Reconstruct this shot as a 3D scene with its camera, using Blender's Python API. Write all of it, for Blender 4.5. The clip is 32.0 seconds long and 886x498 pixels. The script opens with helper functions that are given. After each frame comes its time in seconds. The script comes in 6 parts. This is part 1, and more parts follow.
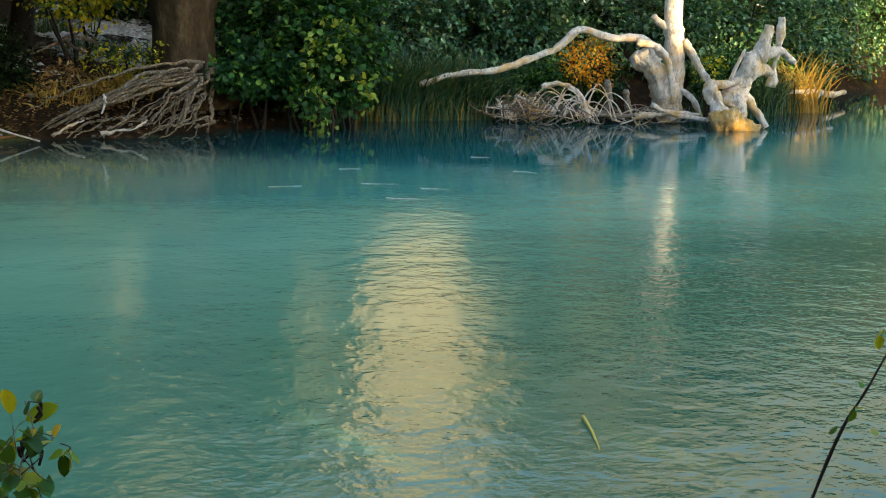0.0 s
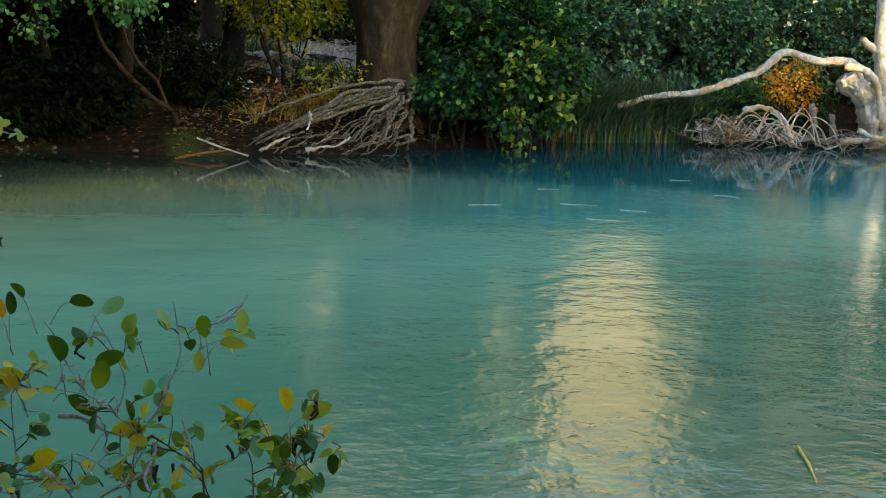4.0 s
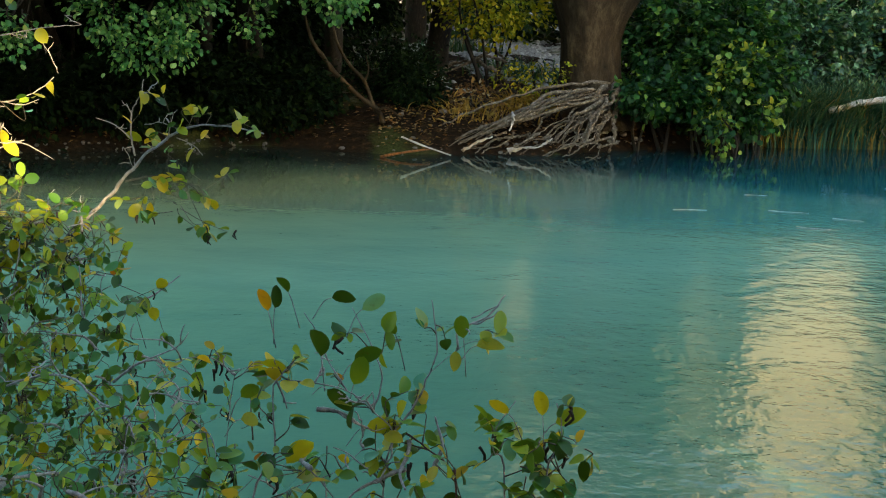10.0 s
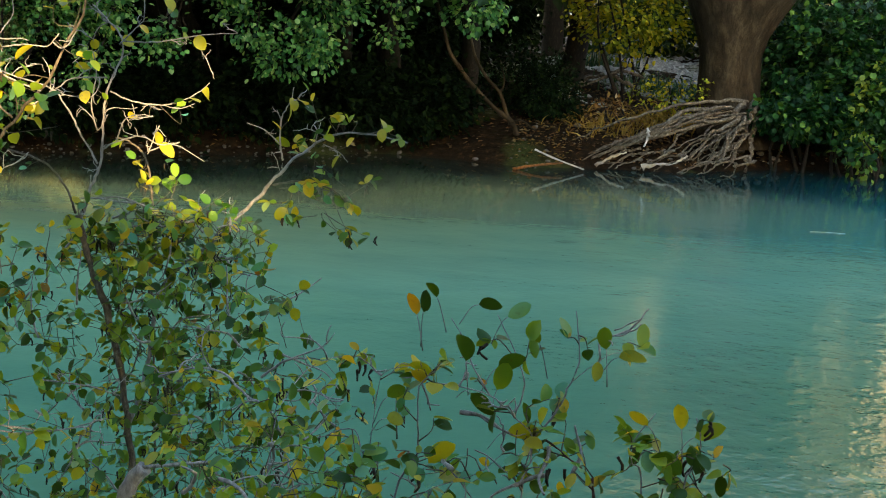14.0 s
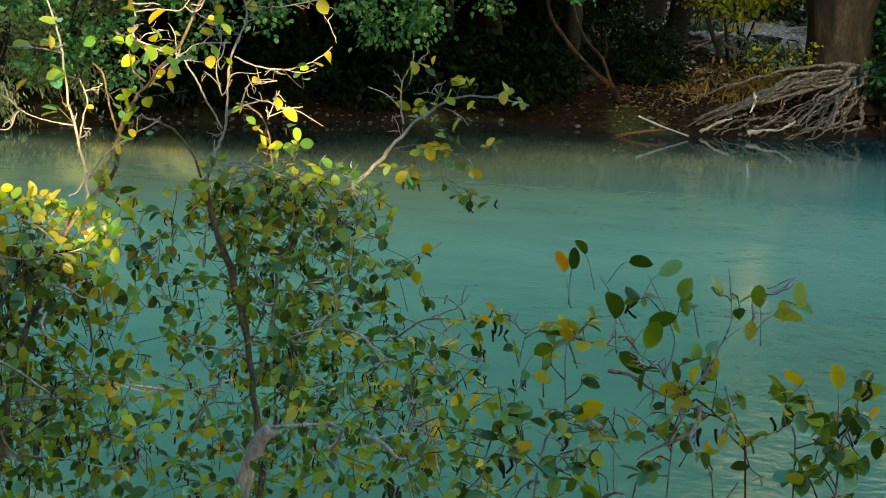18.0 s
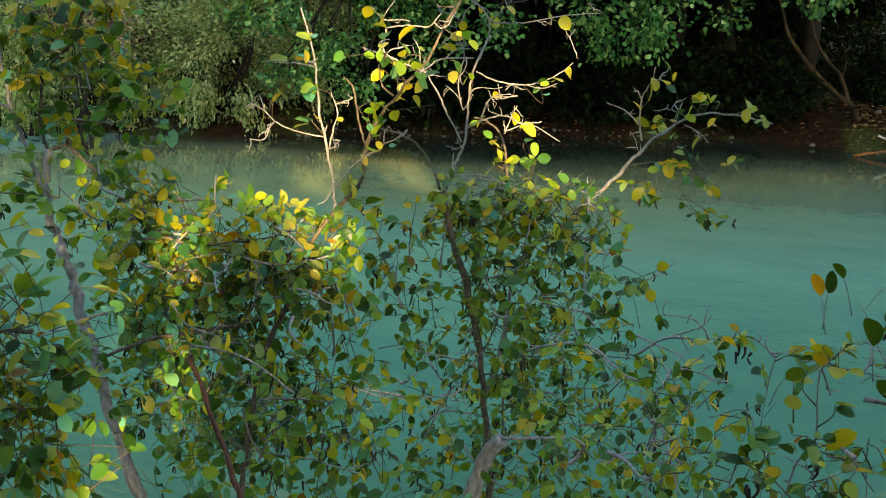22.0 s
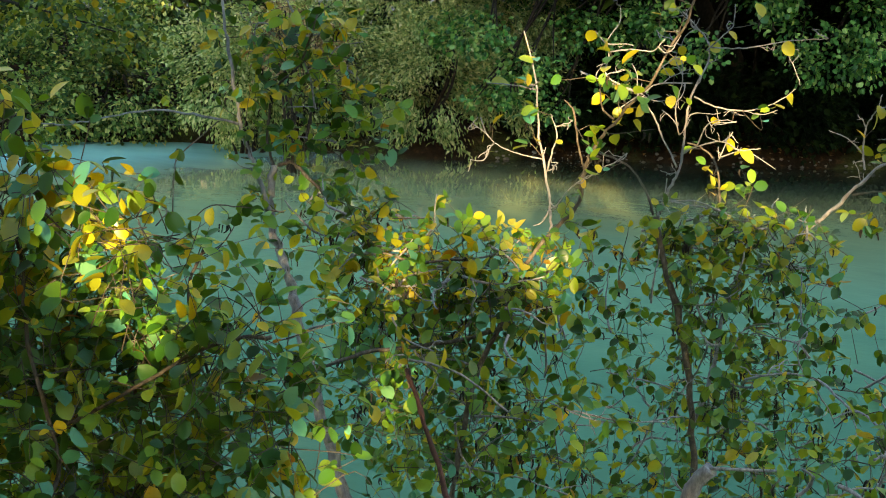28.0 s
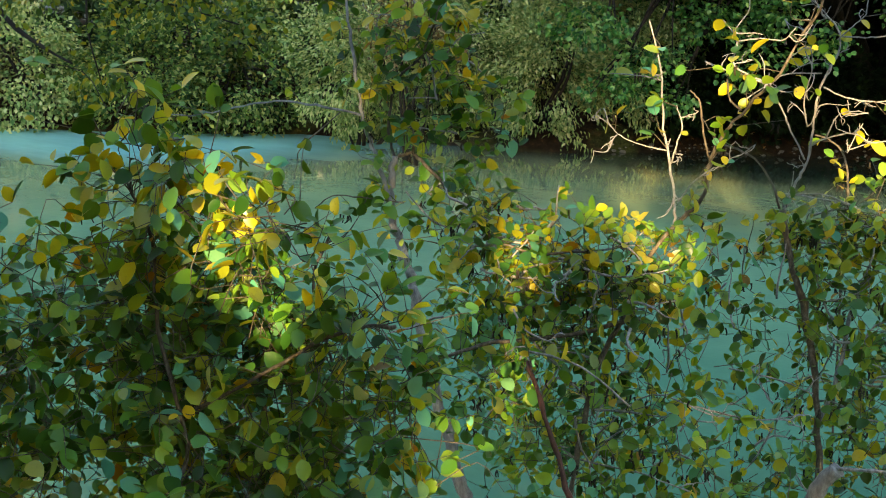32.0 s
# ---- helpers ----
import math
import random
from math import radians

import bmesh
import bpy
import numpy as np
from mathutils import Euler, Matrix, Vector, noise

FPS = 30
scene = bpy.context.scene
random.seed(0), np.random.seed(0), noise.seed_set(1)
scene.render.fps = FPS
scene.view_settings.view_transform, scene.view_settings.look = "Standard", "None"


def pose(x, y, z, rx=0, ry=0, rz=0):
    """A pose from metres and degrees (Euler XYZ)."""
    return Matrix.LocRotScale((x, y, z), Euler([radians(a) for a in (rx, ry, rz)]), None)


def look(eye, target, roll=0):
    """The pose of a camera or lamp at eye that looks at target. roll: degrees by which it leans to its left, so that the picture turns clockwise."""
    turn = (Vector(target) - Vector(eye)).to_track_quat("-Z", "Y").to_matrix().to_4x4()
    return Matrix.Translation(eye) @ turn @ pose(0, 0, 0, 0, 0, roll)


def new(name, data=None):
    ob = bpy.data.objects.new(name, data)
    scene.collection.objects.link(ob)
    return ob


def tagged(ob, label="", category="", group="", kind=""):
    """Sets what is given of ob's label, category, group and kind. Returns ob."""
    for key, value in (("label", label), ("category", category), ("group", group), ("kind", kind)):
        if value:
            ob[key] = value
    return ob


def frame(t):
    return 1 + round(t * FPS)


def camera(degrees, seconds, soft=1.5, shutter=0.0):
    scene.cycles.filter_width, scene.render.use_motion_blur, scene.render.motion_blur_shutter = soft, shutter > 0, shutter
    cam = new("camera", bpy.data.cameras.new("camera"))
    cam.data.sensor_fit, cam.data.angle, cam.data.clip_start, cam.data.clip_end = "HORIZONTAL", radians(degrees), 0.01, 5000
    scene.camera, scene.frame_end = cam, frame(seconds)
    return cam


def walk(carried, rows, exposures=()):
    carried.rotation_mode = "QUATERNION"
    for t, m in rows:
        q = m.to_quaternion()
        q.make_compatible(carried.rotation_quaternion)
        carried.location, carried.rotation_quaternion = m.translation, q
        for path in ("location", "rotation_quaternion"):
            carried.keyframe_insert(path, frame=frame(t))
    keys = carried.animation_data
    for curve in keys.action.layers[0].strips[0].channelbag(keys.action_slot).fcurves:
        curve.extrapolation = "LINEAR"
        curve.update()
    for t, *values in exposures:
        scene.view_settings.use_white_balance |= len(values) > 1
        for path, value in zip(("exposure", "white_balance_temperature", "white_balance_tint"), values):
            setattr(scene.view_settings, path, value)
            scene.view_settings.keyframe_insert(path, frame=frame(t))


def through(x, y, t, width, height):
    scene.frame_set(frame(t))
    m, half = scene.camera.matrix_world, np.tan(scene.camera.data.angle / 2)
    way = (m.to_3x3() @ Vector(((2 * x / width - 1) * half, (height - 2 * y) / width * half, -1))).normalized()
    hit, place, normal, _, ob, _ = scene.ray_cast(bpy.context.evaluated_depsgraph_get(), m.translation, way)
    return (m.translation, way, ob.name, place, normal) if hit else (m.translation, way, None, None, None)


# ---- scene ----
cam = camera(38.1, 32.0, 1.05)
PATH = [
    (0, (0.603, 0.068, 1.833), (1.001, 1.987, 1.436), 1.7),
    (0.5, (0.592, 0.051, 1.839), (0.926, 1.984, 1.45), 1.5),
    (1, (0.572, 0.06, 1.821), (0.854, 2.002, 1.439), 1.5),
    (1.5, (0.545, 0.074, 1.802), (0.788, 2.023, 1.425), 1.5),
    (2, (0.559, 0.081, 1.811), (0.766, 2.036, 1.44), 1.7),
    (2.5, (0.546, 0.081, 1.837), (0.731, 2.038, 1.466), 1.6),
    (3, (0.492, 0.085, 1.822), (0.651, 2.044, 1.452), 1.7),
    (3.5, (0.475, 0.08, 1.814), (0.611, 2.041, 1.443), 1.8),
    (5.5, (0.476, 0.059, 1.833), (0.532, 2.022, 1.451), 1.9),
    (6, (0.477, 0.057, 1.832), (0.516, 2.02, 1.449), 2.0),
    (6.5, (0.447, 0.053, 1.83), (0.46, 2.016, 1.447), 2.0),
    (7, (0.437, 0.058, 1.829), (0.394, 2.021, 1.444), 2.0),
    (7.5, (0.424, 0.064, 1.825), (0.352, 2.025, 1.44), 2.1),
    (8, (0.415, 0.078, 1.821), (0.321, 2.038, 1.436), 2.1),
    (8.5, (0.406, 0.072, 1.822), (0.289, 2.031, 1.437), 2.2),
    (9, (0.393, 0.083, 1.822), (0.254, 2.041, 1.437), 2.2),
    (9.5, (0.388, 0.065, 1.822), (0.227, 2.022, 1.44), 2.1),
    (10, (0.373, 0.094, 1.813), (0.192, 2.049, 1.432), 1.9),
    (10.5, (0.359, 0.093, 1.811), (0.158, 2.046, 1.429), 2.1),
    (11, (0.357, 0.072, 1.815), (0.129, 2.022, 1.431), 2.2),
    (11.5, (0.349, 0.073, 1.816), (0.088, 2.018, 1.431), 2.4),
    (12, (0.346, 0.074, 1.813), (0.059, 2.015, 1.426), 2.2),
    (12.5, (0.339, 0.071, 1.81), (0.028, 2.012, 1.446), 2.6),
    (13, (0.34, 0.059, 1.812), (0.007, 1.998, 1.449), 2.8),
    (13.5, (0.351, 0.04, 1.819), (-0.005, 1.974, 1.451), 2.9),
    (15.5, (0.313, 0.037, 1.805), (-0.126, 1.952, 1.428), 2.5),
    (16, (0.292, 0.042, 1.798), (-0.17, 1.948, 1.407), 2.0),
    (16.5, (0.289, 0.035, 1.796), (-0.197, 1.933, 1.394), 1.9),
    (17, (0.285, 0.03, 1.794), (-0.22, 1.921, 1.383), 2.1),
    (17.5, (0.275, 0.038, 1.795), (-0.228, 1.928, 1.375), 2.3),
    (18, (0.271, 0.028, 1.794), (-0.246, 1.913, 1.37), 2.1),
    (18.5, (0.243, 0.047, 1.788), (-0.353, 1.907, 1.359), 1.6),
    (19, (0.249, 0.027, 1.793), (-0.374, 1.877, 1.361), 1.7),
    (19.5, (0.233, 0.037, 1.791), (-0.408, 1.881, 1.356), 2.1),
    (20, (0.227, 0.031, 1.792), (-0.452, 1.86, 1.356), 2.1),
    (20.5, (0.226, 0.033, 1.791), (-0.471, 1.856, 1.353), 1.6),
    (21, (0.236, 0.012, 1.796), (-0.486, 1.826, 1.364), 2.0),
    (21.5, (0.238, -0.007, 1.798), (-0.551, 1.783, 1.381), 1.9),
    (22, (0.232, -0.001, 1.796), (-0.605, 1.767, 1.383), 1.8),
    (22.5, (0.218, -0.002, 1.795), (-0.649, 1.753, 1.385), 2.3),
    (23, (0.223, -0.007, 1.794), (-0.655, 1.743, 1.389), 2.1),
    (23.5, (0.211, -0.015, 1.794), (-0.68, 1.729, 1.39), 2.1),
    (24, (0.201, -0.029, 1.794), (-0.736, 1.692, 1.393), 1.9),
    (24.5, (0.197, -0.03, 1.795), (-0.779, 1.669, 1.397), 1.8),
    (25, (0.193, -0.038, 1.795), (-0.819, 1.642, 1.399), 1.8),
    (25.5, (0.187, -0.038, 1.794), (-0.852, 1.625, 1.401), 1.8),
    (26, (0.195, -0.048, 1.794), (-0.872, 1.599, 1.405), 1.6),
    (26.5, (0.19, -0.054, 1.793), (-0.897, 1.579, 1.407), 1.6),
    (28.5, (0.184, -0.058, 1.791), (-0.917, 1.567, 1.405), 2.1),
    (29, (0.179, -0.054, 1.787), (-0.935, 1.562, 1.4), 2.2),
    (29.5, (0.18, -0.063, 1.789), (-0.946, 1.544, 1.398), 2.2),
    (30, (0.178, -0.057, 1.788), (-0.96, 1.54, 1.393), 1.9),
    (30.5, (0.172, -0.057, 1.786), (-0.98, 1.529, 1.388), 2.0),
    (31, (0.166, -0.059, 1.786), (-1.003, 1.514, 1.387), 2.0),
    (31.5, (0.164, -0.065, 1.787), (-1.029, 1.489, 1.387), 1.7),
    (32, (0.161, -0.061, 1.785), (-1.074, 1.46, 1.383), 1.5),
]
walk(cam, [(t, look(eye, target, roll)) for t, eye, target, roll in PATH], exposures=[(0, 2.53, 6600, 6), (12, 2.56, 6600, 6), (32, 2.65, 6650, 6)])

# ---------------------------------------------------------------- light
TO_SUN = Vector((0.50, -0.85, 0.165)).normalized()
world = bpy.data.worlds.new("sky")
scene.world = world
world.use_nodes = True
wn = world.node_tree.nodes
sky = wn.new("ShaderNodeTexSky")
sky.sky_type = "NISHITA"
sky.sun_disc = False
sky.sun_elevation = math.asin(TO_SUN.z)
sky.sun_rotation = math.atan2(TO_SUN.x, TO_SUN.y)
sky.air_density, sky.dust_density, sky.ozone_density = 1.0, 1.2, 1.0
wn["Background"].inputs["Strength"].default_value = 0.15
world.node_tree.links.new(sky.outputs["Color"], wn["Background"].inputs["Color"])

sun_data = bpy.data.lights.new("sun", "SUN")
sun_data.energy, sun_data.angle, sun_data.color = 4.2, radians(0.6), (1.0, 0.72, 0.36)
sun = new("sun", sun_data)
sun.matrix_world = look(TO_SUN * 60, (0, 0, 0))

# ---------------------------------------------------------------- materials
def material(name):
    m = bpy.data.materials.new(name)
    m.use_nodes = True
    t = m.node_tree
    return m, t, t.nodes["Principled BSDF"]


def node(t, kind, inputs=None):
    n = t.nodes.new(kind)
    for k, v in (inputs or {}).items():
        if isinstance(v, bpy.types.NodeSocket):
            t.links.new(v, n.inputs[k])
        else:
            n.inputs[k].default_value = v
    return n


def ramp(t, fac, stops):
    n = t.nodes.new("ShaderNodeValToRGB")
    t.links.new(fac, n.inputs["Fac"])
    els = n.color_ramp.elements
    while len(els) < len(stops):
        els.new(0.5)
    for e, (p, c) in zip(els, stops):
        e.position, e.color = p, (*c, 1)
    return n.outputs["Color"]


def coords(t, scale=(1, 1, 1)):
    g = node(t, "ShaderNodeNewGeometry")
    return node(t, "ShaderNodeMapping", {"Vector": g.outputs["Position"], "Scale": scale}).outputs["Vector"]


def noise_tex(t, vec, scale, detail=4.0, rough=0.6):
    return node(t, "ShaderNodeTexNoise", {"Vector": vec, "Scale": scale, "Detail": detail, "Roughness": rough}).outputs["Fac"]


def mix(t, fac, a, b, blend="MIX"):
    n = node(t, "ShaderNodeMix")
    n.data_type, n.blend_type = "RGBA", blend
    for sock, v in ((n.inputs[0], fac), (n.inputs[6], a), (n.inputs[7], b)):
        if isinstance(v, bpy.types.NodeSocket):
            t.links.new(v, sock)
        else:
            sock.default_value = v if isinstance(v, float) else (*v, 1)
    return n.outputs[2]


def math_node(t, op, a, b=0.0, clamp=False):
    n = node(t, "ShaderNodeMath")
    n.operation, n.use_clamp = op, clamp
    for sock, v in ((n.inputs[0], a), (n.inputs[1], b)):
        if isinstance(v, bpy.types.NodeSocket):
            t.links.new(v, sock)
        else:
            sock.default_value = v
    return n.outputs[0]


def bump(t, bsdf, height, strength, distance):
    b = node(t, "ShaderNodeBump", {"Height": height, "Strength": strength, "Distance": distance})
    t.links.new(b.outputs["Normal"], bsdf.inputs["Normal"])


def bark(name, dark, mid, light, scale=(9, 9, 2.5), rough=0.85, depth=0.012, stain=None):
    m, t, b = material(name)
    v = coords(t, scale)
    fine = noise_tex(t, v, 3.0, 8.0, 0.7)
    broad = noise_tex(t, coords(t), 2.3, 3.0)
    col = ramp(t, fine, [(0.3, dark), (0.52, mid), (0.74, light)])
    col = mix(t, math_node(t, "MULTIPLY", broad, 0.55), col, dark)
    if stain:
        blot = math_node(t, "MULTIPLY", math_node(t, "SUBTRACT", noise_tex(t, coords(t), 3.1, 5.0, 0.65), 0.48, True), 6.0, True)
        col = mix(t, math_node(t, "MULTIPLY", blot, 0.85), col, stain)
    t.links.new(col, b.inputs["Base Color"])
    b.inputs["Roughness"].default_value = rough
    b.inputs["Specular IOR Level"].default_value = 0.2
    bump(t, b, fine, 0.8, depth)
    return m


def leaf_material(name, stops, rough=0.5, through=0.35, spots=0.0, gloss=0.18, red=2.5, fleck=1.0):
    m, t, b = material(name)
    geo = node(t, "ShaderNodeNewGeometry")
    info = node(t, "ShaderNodeObjectInfo")
    rnd = math_node(t, "FRACT", math_node(t, "ADD", geo.outputs["Random Per Island"], info.outputs["Random"]))
    col = ramp(t, rnd, stops)
    n = noise_tex(t, coords(t), 40.0, 4.0)
    patch = noise_tex(t, coords(t), 1.4, 3.0)
    col = mix(t, math_node(t, "MULTIPLY", n, 0.35 * fleck), col, (0.03, 0.05, 0.01))
    col = mix(t, math_node(t, "MULTIPLY", math_node(t, "SUBTRACT", patch, 0.52, True), 1.2 * fleck), col, (0.16, 0.19, 0.012))
    if spots:
        blot = math_node(t, "MULTIPLY", math_node(t, "SUBTRACT", noise_tex(t, coords(t), 95.0, 2.0), 0.62, True), spots)
        col = mix(t, math_node(t, "MINIMUM", blot, 1.0), col, (0.05, 0.025, 0.01))
    t.links.new(col, b.inputs["Base Color"])
    b.inputs["Roughness"].default_value = rough
    b.inputs["Specular IOR Level"].default_value = gloss
    glow = node(t, "ShaderNodeBsdfTranslucent")
    t.links.new(mix(t, 1.0, col, (red, 1.28, 0.2), "MULTIPLY"), glow.inputs["Color"])
    sh = node(t, "ShaderNodeMixShader", {0: through})
    t.links.new(b.outputs[0], sh.inputs[1])
    t.links.new(glow.outputs[0], sh.inputs[2])
    t.links.new(sh.outputs[0], t.nodes["Material Output"].inputs["Surface"])
    return m


ALDER_LEAF = leaf_material("alder leaf", [(0.0, (0.010, 0.046, 0.005)), (0.22, (0.033, 0.118, 0.013)), (0.46, (0.092, 0.240, 0.022)), (0.66, (0.18, 0.315, 0.024)),
                                         (0.79, (0.25, 0.34, 0.018)), (0.85, (0.050, 0.240, 0.15)), (0.93, (0.100, 0.330, 0.22)), (0.98, (0.34, 0.33, 0.014)), (1.0, (0.19, 0.11, 0.010))], 0.38, 0.40, 1.6, 0.36, 2.9, 0.3)
GOLD_LEAF = leaf_material("yellow alder leaf", [(0.0, (0.13, 0.20, 0.012)), (0.35, (0.29, 0.30, 0.014)), (0.85, (0.48, 0.41, 0.018)), (1.0, (0.42, 0.33, 0.014))], 0.35, 0.40, 2.4, 0.5, 2.05, 0.3)
SPRAY_LEAF = leaf_material("yellow-green spray leaf", [(0.0, (0.04, 0.13, 0.02)), (0.5, (0.12, 0.24, 0.03)), (1.0, (0.32, 0.42, 0.08))], 0.45, 0.35)
GREEN_LEAF = leaf_material("bank shrub leaf", [(0.0, (0.005, 0.028, 0.009)), (0.5, (0.010, 0.052, 0.014)), (0.82, (0.030, 0.112, 0.024)), (1.0, (0.15, 0.27, 0.04))], 0.45, 0.3, 0.0, 0.22, 2.0, 0.25)
THICKET_LEAF = leaf_material("thicket leaf", [(0.0, (0.006, 0.034, 0.014)), (0.45, (0.018, 0.082, 0.034)), (0.8, (0.075, 0.19, 0.085)), (0.95, (0.20, 0.36, 0.19)), (1.0, (0.28, 0.27, 0.05))], 0.35, 0.3, 0.0, 0.5, 2.0, 0.5)
PALE_LEAF = leaf_material("hanging tree leaf", [(0.0, (0.008, 0.06, 0.016)), (0.45, (0.05, 0.19, 0.04)), (0.8, (0.14, 0.33, 0.09)), (1.0, (0.32, 0.48, 0.17))], 0.4, 0.4, 0.0, 0.4, 2.2, 0.5)
YELLOW_LEAF = leaf_material("yellowing leaf", [(0.0, (0.08, 0.15, 0.012)), (0.5, (0.24, 0.34, 0.018)), (1.0, (0.52, 0.54, 0.05))], 0.5, 0.45)
ORANGE_LEAF = leaf_material("orange autumn leaf", [(0.0, (0.22, 0.10, 0.012)), (0.5, (0.46, 0.27, 0.02)), (1.0, (0.46, 0.38, 0.04))], 0.55, 0.4)
OLIVE_LEAF = leaf_material("olive bough leaf", [(0.0, (0.014, 0.045, 0.006)), (0.5, (0.05, 0.12, 0.012)), (0.92, (0.14, 0.21, 0.016)), (1.0, (0.30, 0.28, 0.02))], 0.45, 0.45, 0.0, 0.3, 3.0, 0.4)
BROWN_LEAF = leaf_material("browned twiggy leaf", [(0.0, (0.08, 0.06, 0.03)), (0.5, (0.24, 0.18, 0.09)), (1.0, (0.42, 0.34, 0.20))], 0.7, 0.2, fleck=0.5)
LITTER = leaf_material("fallen leaf", [(0.0, (0.06, 0.03, 0.015)), (0.5, (0.16, 0.075, 0.025)), (0.85, (0.22, 0.115, 0.03)), (1.0, (0.34, 0.29, 0.18))], 0.7, 0.1)
WILLOW_LEAF = leaf_material("willow leaf", [(0.0, (0.07, 0.16, 0.05)), (0.5, (0.27, 0.42, 0.17)), (0.9, (0.50, 0.60, 0.30)), (1.0, (0.62, 0.68, 0.42))], 0.5, 0.3)
UPSTREAM_LEAF = leaf_material("upstream bush leaf", [(0.0, (0.012, 0.050, 0.014)), (0.4, (0.06, 0.14, 0.035)), (0.75, (0.16, 0.26, 0.08)), (1.0, (0.38, 0.43, 0.18))], 0.45, 0.35, fleck=0.5)
# darker than living foliage: crowns and woodland carry their shade in the colour
DARKENED_CROWN_LEAF = leaf_material("crown leaf with shade in its colour", [(0.0, (0.006, 0.022, 0.006)), (0.6, (0.011, 0.034, 0.007)), (0.9, (0.032, 0.066, 0.010)), (1.0, (0.07, 0.11, 0.014))], 0.5, 0.15, fleck=0.3)
# near-black leaf colour carries the shade of the bank
SHADE_TONED_LEAF = leaf_material("understorey leaf with shade in its colour", [(0.0, (0.003, 0.008, 0.003)), (0.6, (0.005, 0.013, 0.004)), (1.0, (0.014, 0.028, 0.006))], 0.7, 0.1, 0.0, 0.05, fleck=0.06)
SEDGE = leaf_material("sedge blade", [(0.0, (0.010, 0.046, 0.028)), (0.6, (0.028, 0.095, 0.055)), (0.9, (0.09, 0.17, 0.09)), (1.0, (0.24, 0.18, 0.05))], 0.4, 0.3, fleck=0.3)
DRY_GRASS = leaf_material("dry grass blade", [(0.0, (0.22, 0.17, 0.04)), (0.5, (0.36, 0.27, 0.06)), (1.0, (0.42, 0.33, 0.10))], 0.6, 0.3)
CATKIN = bark("dark catkin", (0.012, 0.009, 0.006), (0.03, 0.022, 0.014), (0.06, 0.045, 0.025), (60, 60, 60), 0.8, 0.002)
ALDER_BARK = bark("alder bark", (0.030, 0.022, 0.014), (0.10, 0.080, 0.055), (0.27, 0.24, 0.20), (30, 30, 12), 0.75, 0.002)
PALE_TWIG = bark("bare pale twig", (0.08, 0.07, 0.062), (0.28, 0.26, 0.245), (0.52, 0.50, 0.48), (40, 40, 14), 0.7, 0.002)
PALE_BARK = bark("pale grey young bark", (0.09, 0.08, 0.075), (0.25, 0.24, 0.235), (0.44, 0.43, 0.42), (26, 26, 9), 0.7, 0.002)
RED_TWIG = bark("reddish twig bark", (0.03, 0.012, 0.009), (0.075, 0.03, 0.02), (0.14, 0.07, 0.05), (40, 40, 14), 0.6, 0.002)
TRUNK_BARK = bark("old trunk bark", (0.014, 0.009, 0.004), (0.050, 0.033, 0.016), (0.145, 0.105, 0.055), (2.6, 2.6, 1.1), 0.9, 0.05)
ROOT_BARK = bark("weathered root wood", (0.030, 0.022, 0.013), (0.150, 0.118, 0.080), (0.46, 0.41, 0.34), (9, 9, 9), 0.85, 0.012)
DRIFT = bark("sun-bleached driftwood", (0.16, 0.13, 0.105), (0.58, 0.54, 0.50), (0.86, 0.84, 0.80), (7, 7, 4), 0.75, 0.03, (0.42, 0.27, 0.09))
# ochre wood; on the stump's foot it stands in for golden sunlight
OCHRE_WOOD = bark("ochre driftwood", (0.12, 0.08, 0.035), (0.42, 0.30, 0.13), (0.70, 0.61, 0.46), (7, 7, 5), 0.7, 0.03, (0.42, 0.21, 0.02))
WET_STICK = bark("wet orange-brown wood", (0.06, 0.025, 0.008), (0.22, 0.085, 0.02), (0.36, 0.17, 0.05), (14, 14, 9), 0.5, 0.006)
GREY_STICK = bark("grey driftwood stick", (0.05, 0.04, 0.03), (0.19, 0.165, 0.14), (0.46, 0.43, 0.39), (14, 14, 9), 0.8, 0.006)
STONE = bark("river stone", (0.07, 0.062, 0.05), (0.15, 0.135, 0.115), (0.32, 0.30, 0.27), (6, 6, 6), 0.8, 0.008)
PALE_STONE = bark("pale limestone gravel", (0.12, 0.12, 0.115), (0.30, 0.305, 0.30), (0.60, 0.60, 0.58), (5, 5, 5), 0.85, 0.006)
DARK_STEM = bark("dark stem bark", (0.007, 0.006, 0.004), (0.022, 0.016, 0.011), (0.06, 0.047, 0.032), (16, 16, 6), 0.85, 0.006)

# the bank: damp soil at the water, leaf litter and pale gravel higher up
GROUND, t, b = material("bank soil and gravel")
pos = node(t, "ShaderNodeSeparateXYZ", {0: coords(t)})
n1, n2, n3 = noise_tex(t, coords(t), 0.9, 6.0, 0.65), noise_tex(t, coords(t), 9.0, 6.0, 0.7), noise_tex(t, coords(t), 45.0, 3.0)
soil = ramp(t, n2, [(0.3, (0.005, 0.0035, 0.002)), (0.55, (0.017, 0.010, 0.005)), (0.75, (0.075, 0.038, 0.014))])
vor = node(t, "ShaderNodeTexVoronoi", {"Vector": coords(t), "Scale": 16.0})
gravel = ramp(t, vor.outputs["Distance"], [(0.0, (0.62, 0.60, 0.56)), (0.45, (0.40, 0.38, 0.35)), (0.75, (0.10, 0.085, 0.07))])
grass = ramp(t, n3, [(0.3, (0.02, 0.03, 0.008)), (0.7, (0.08, 0.09, 0.024))])
g_mask = math_node(t, "MULTIPLY", math_node(t, "SUBTRACT", math_node(t, "ADD", n1, math_node(t, "MULTIPLY", pos.outputs["Z"], 0.20)), 0.70, True), 9.0, True)
col = mix(t, g_mask, soil, gravel)
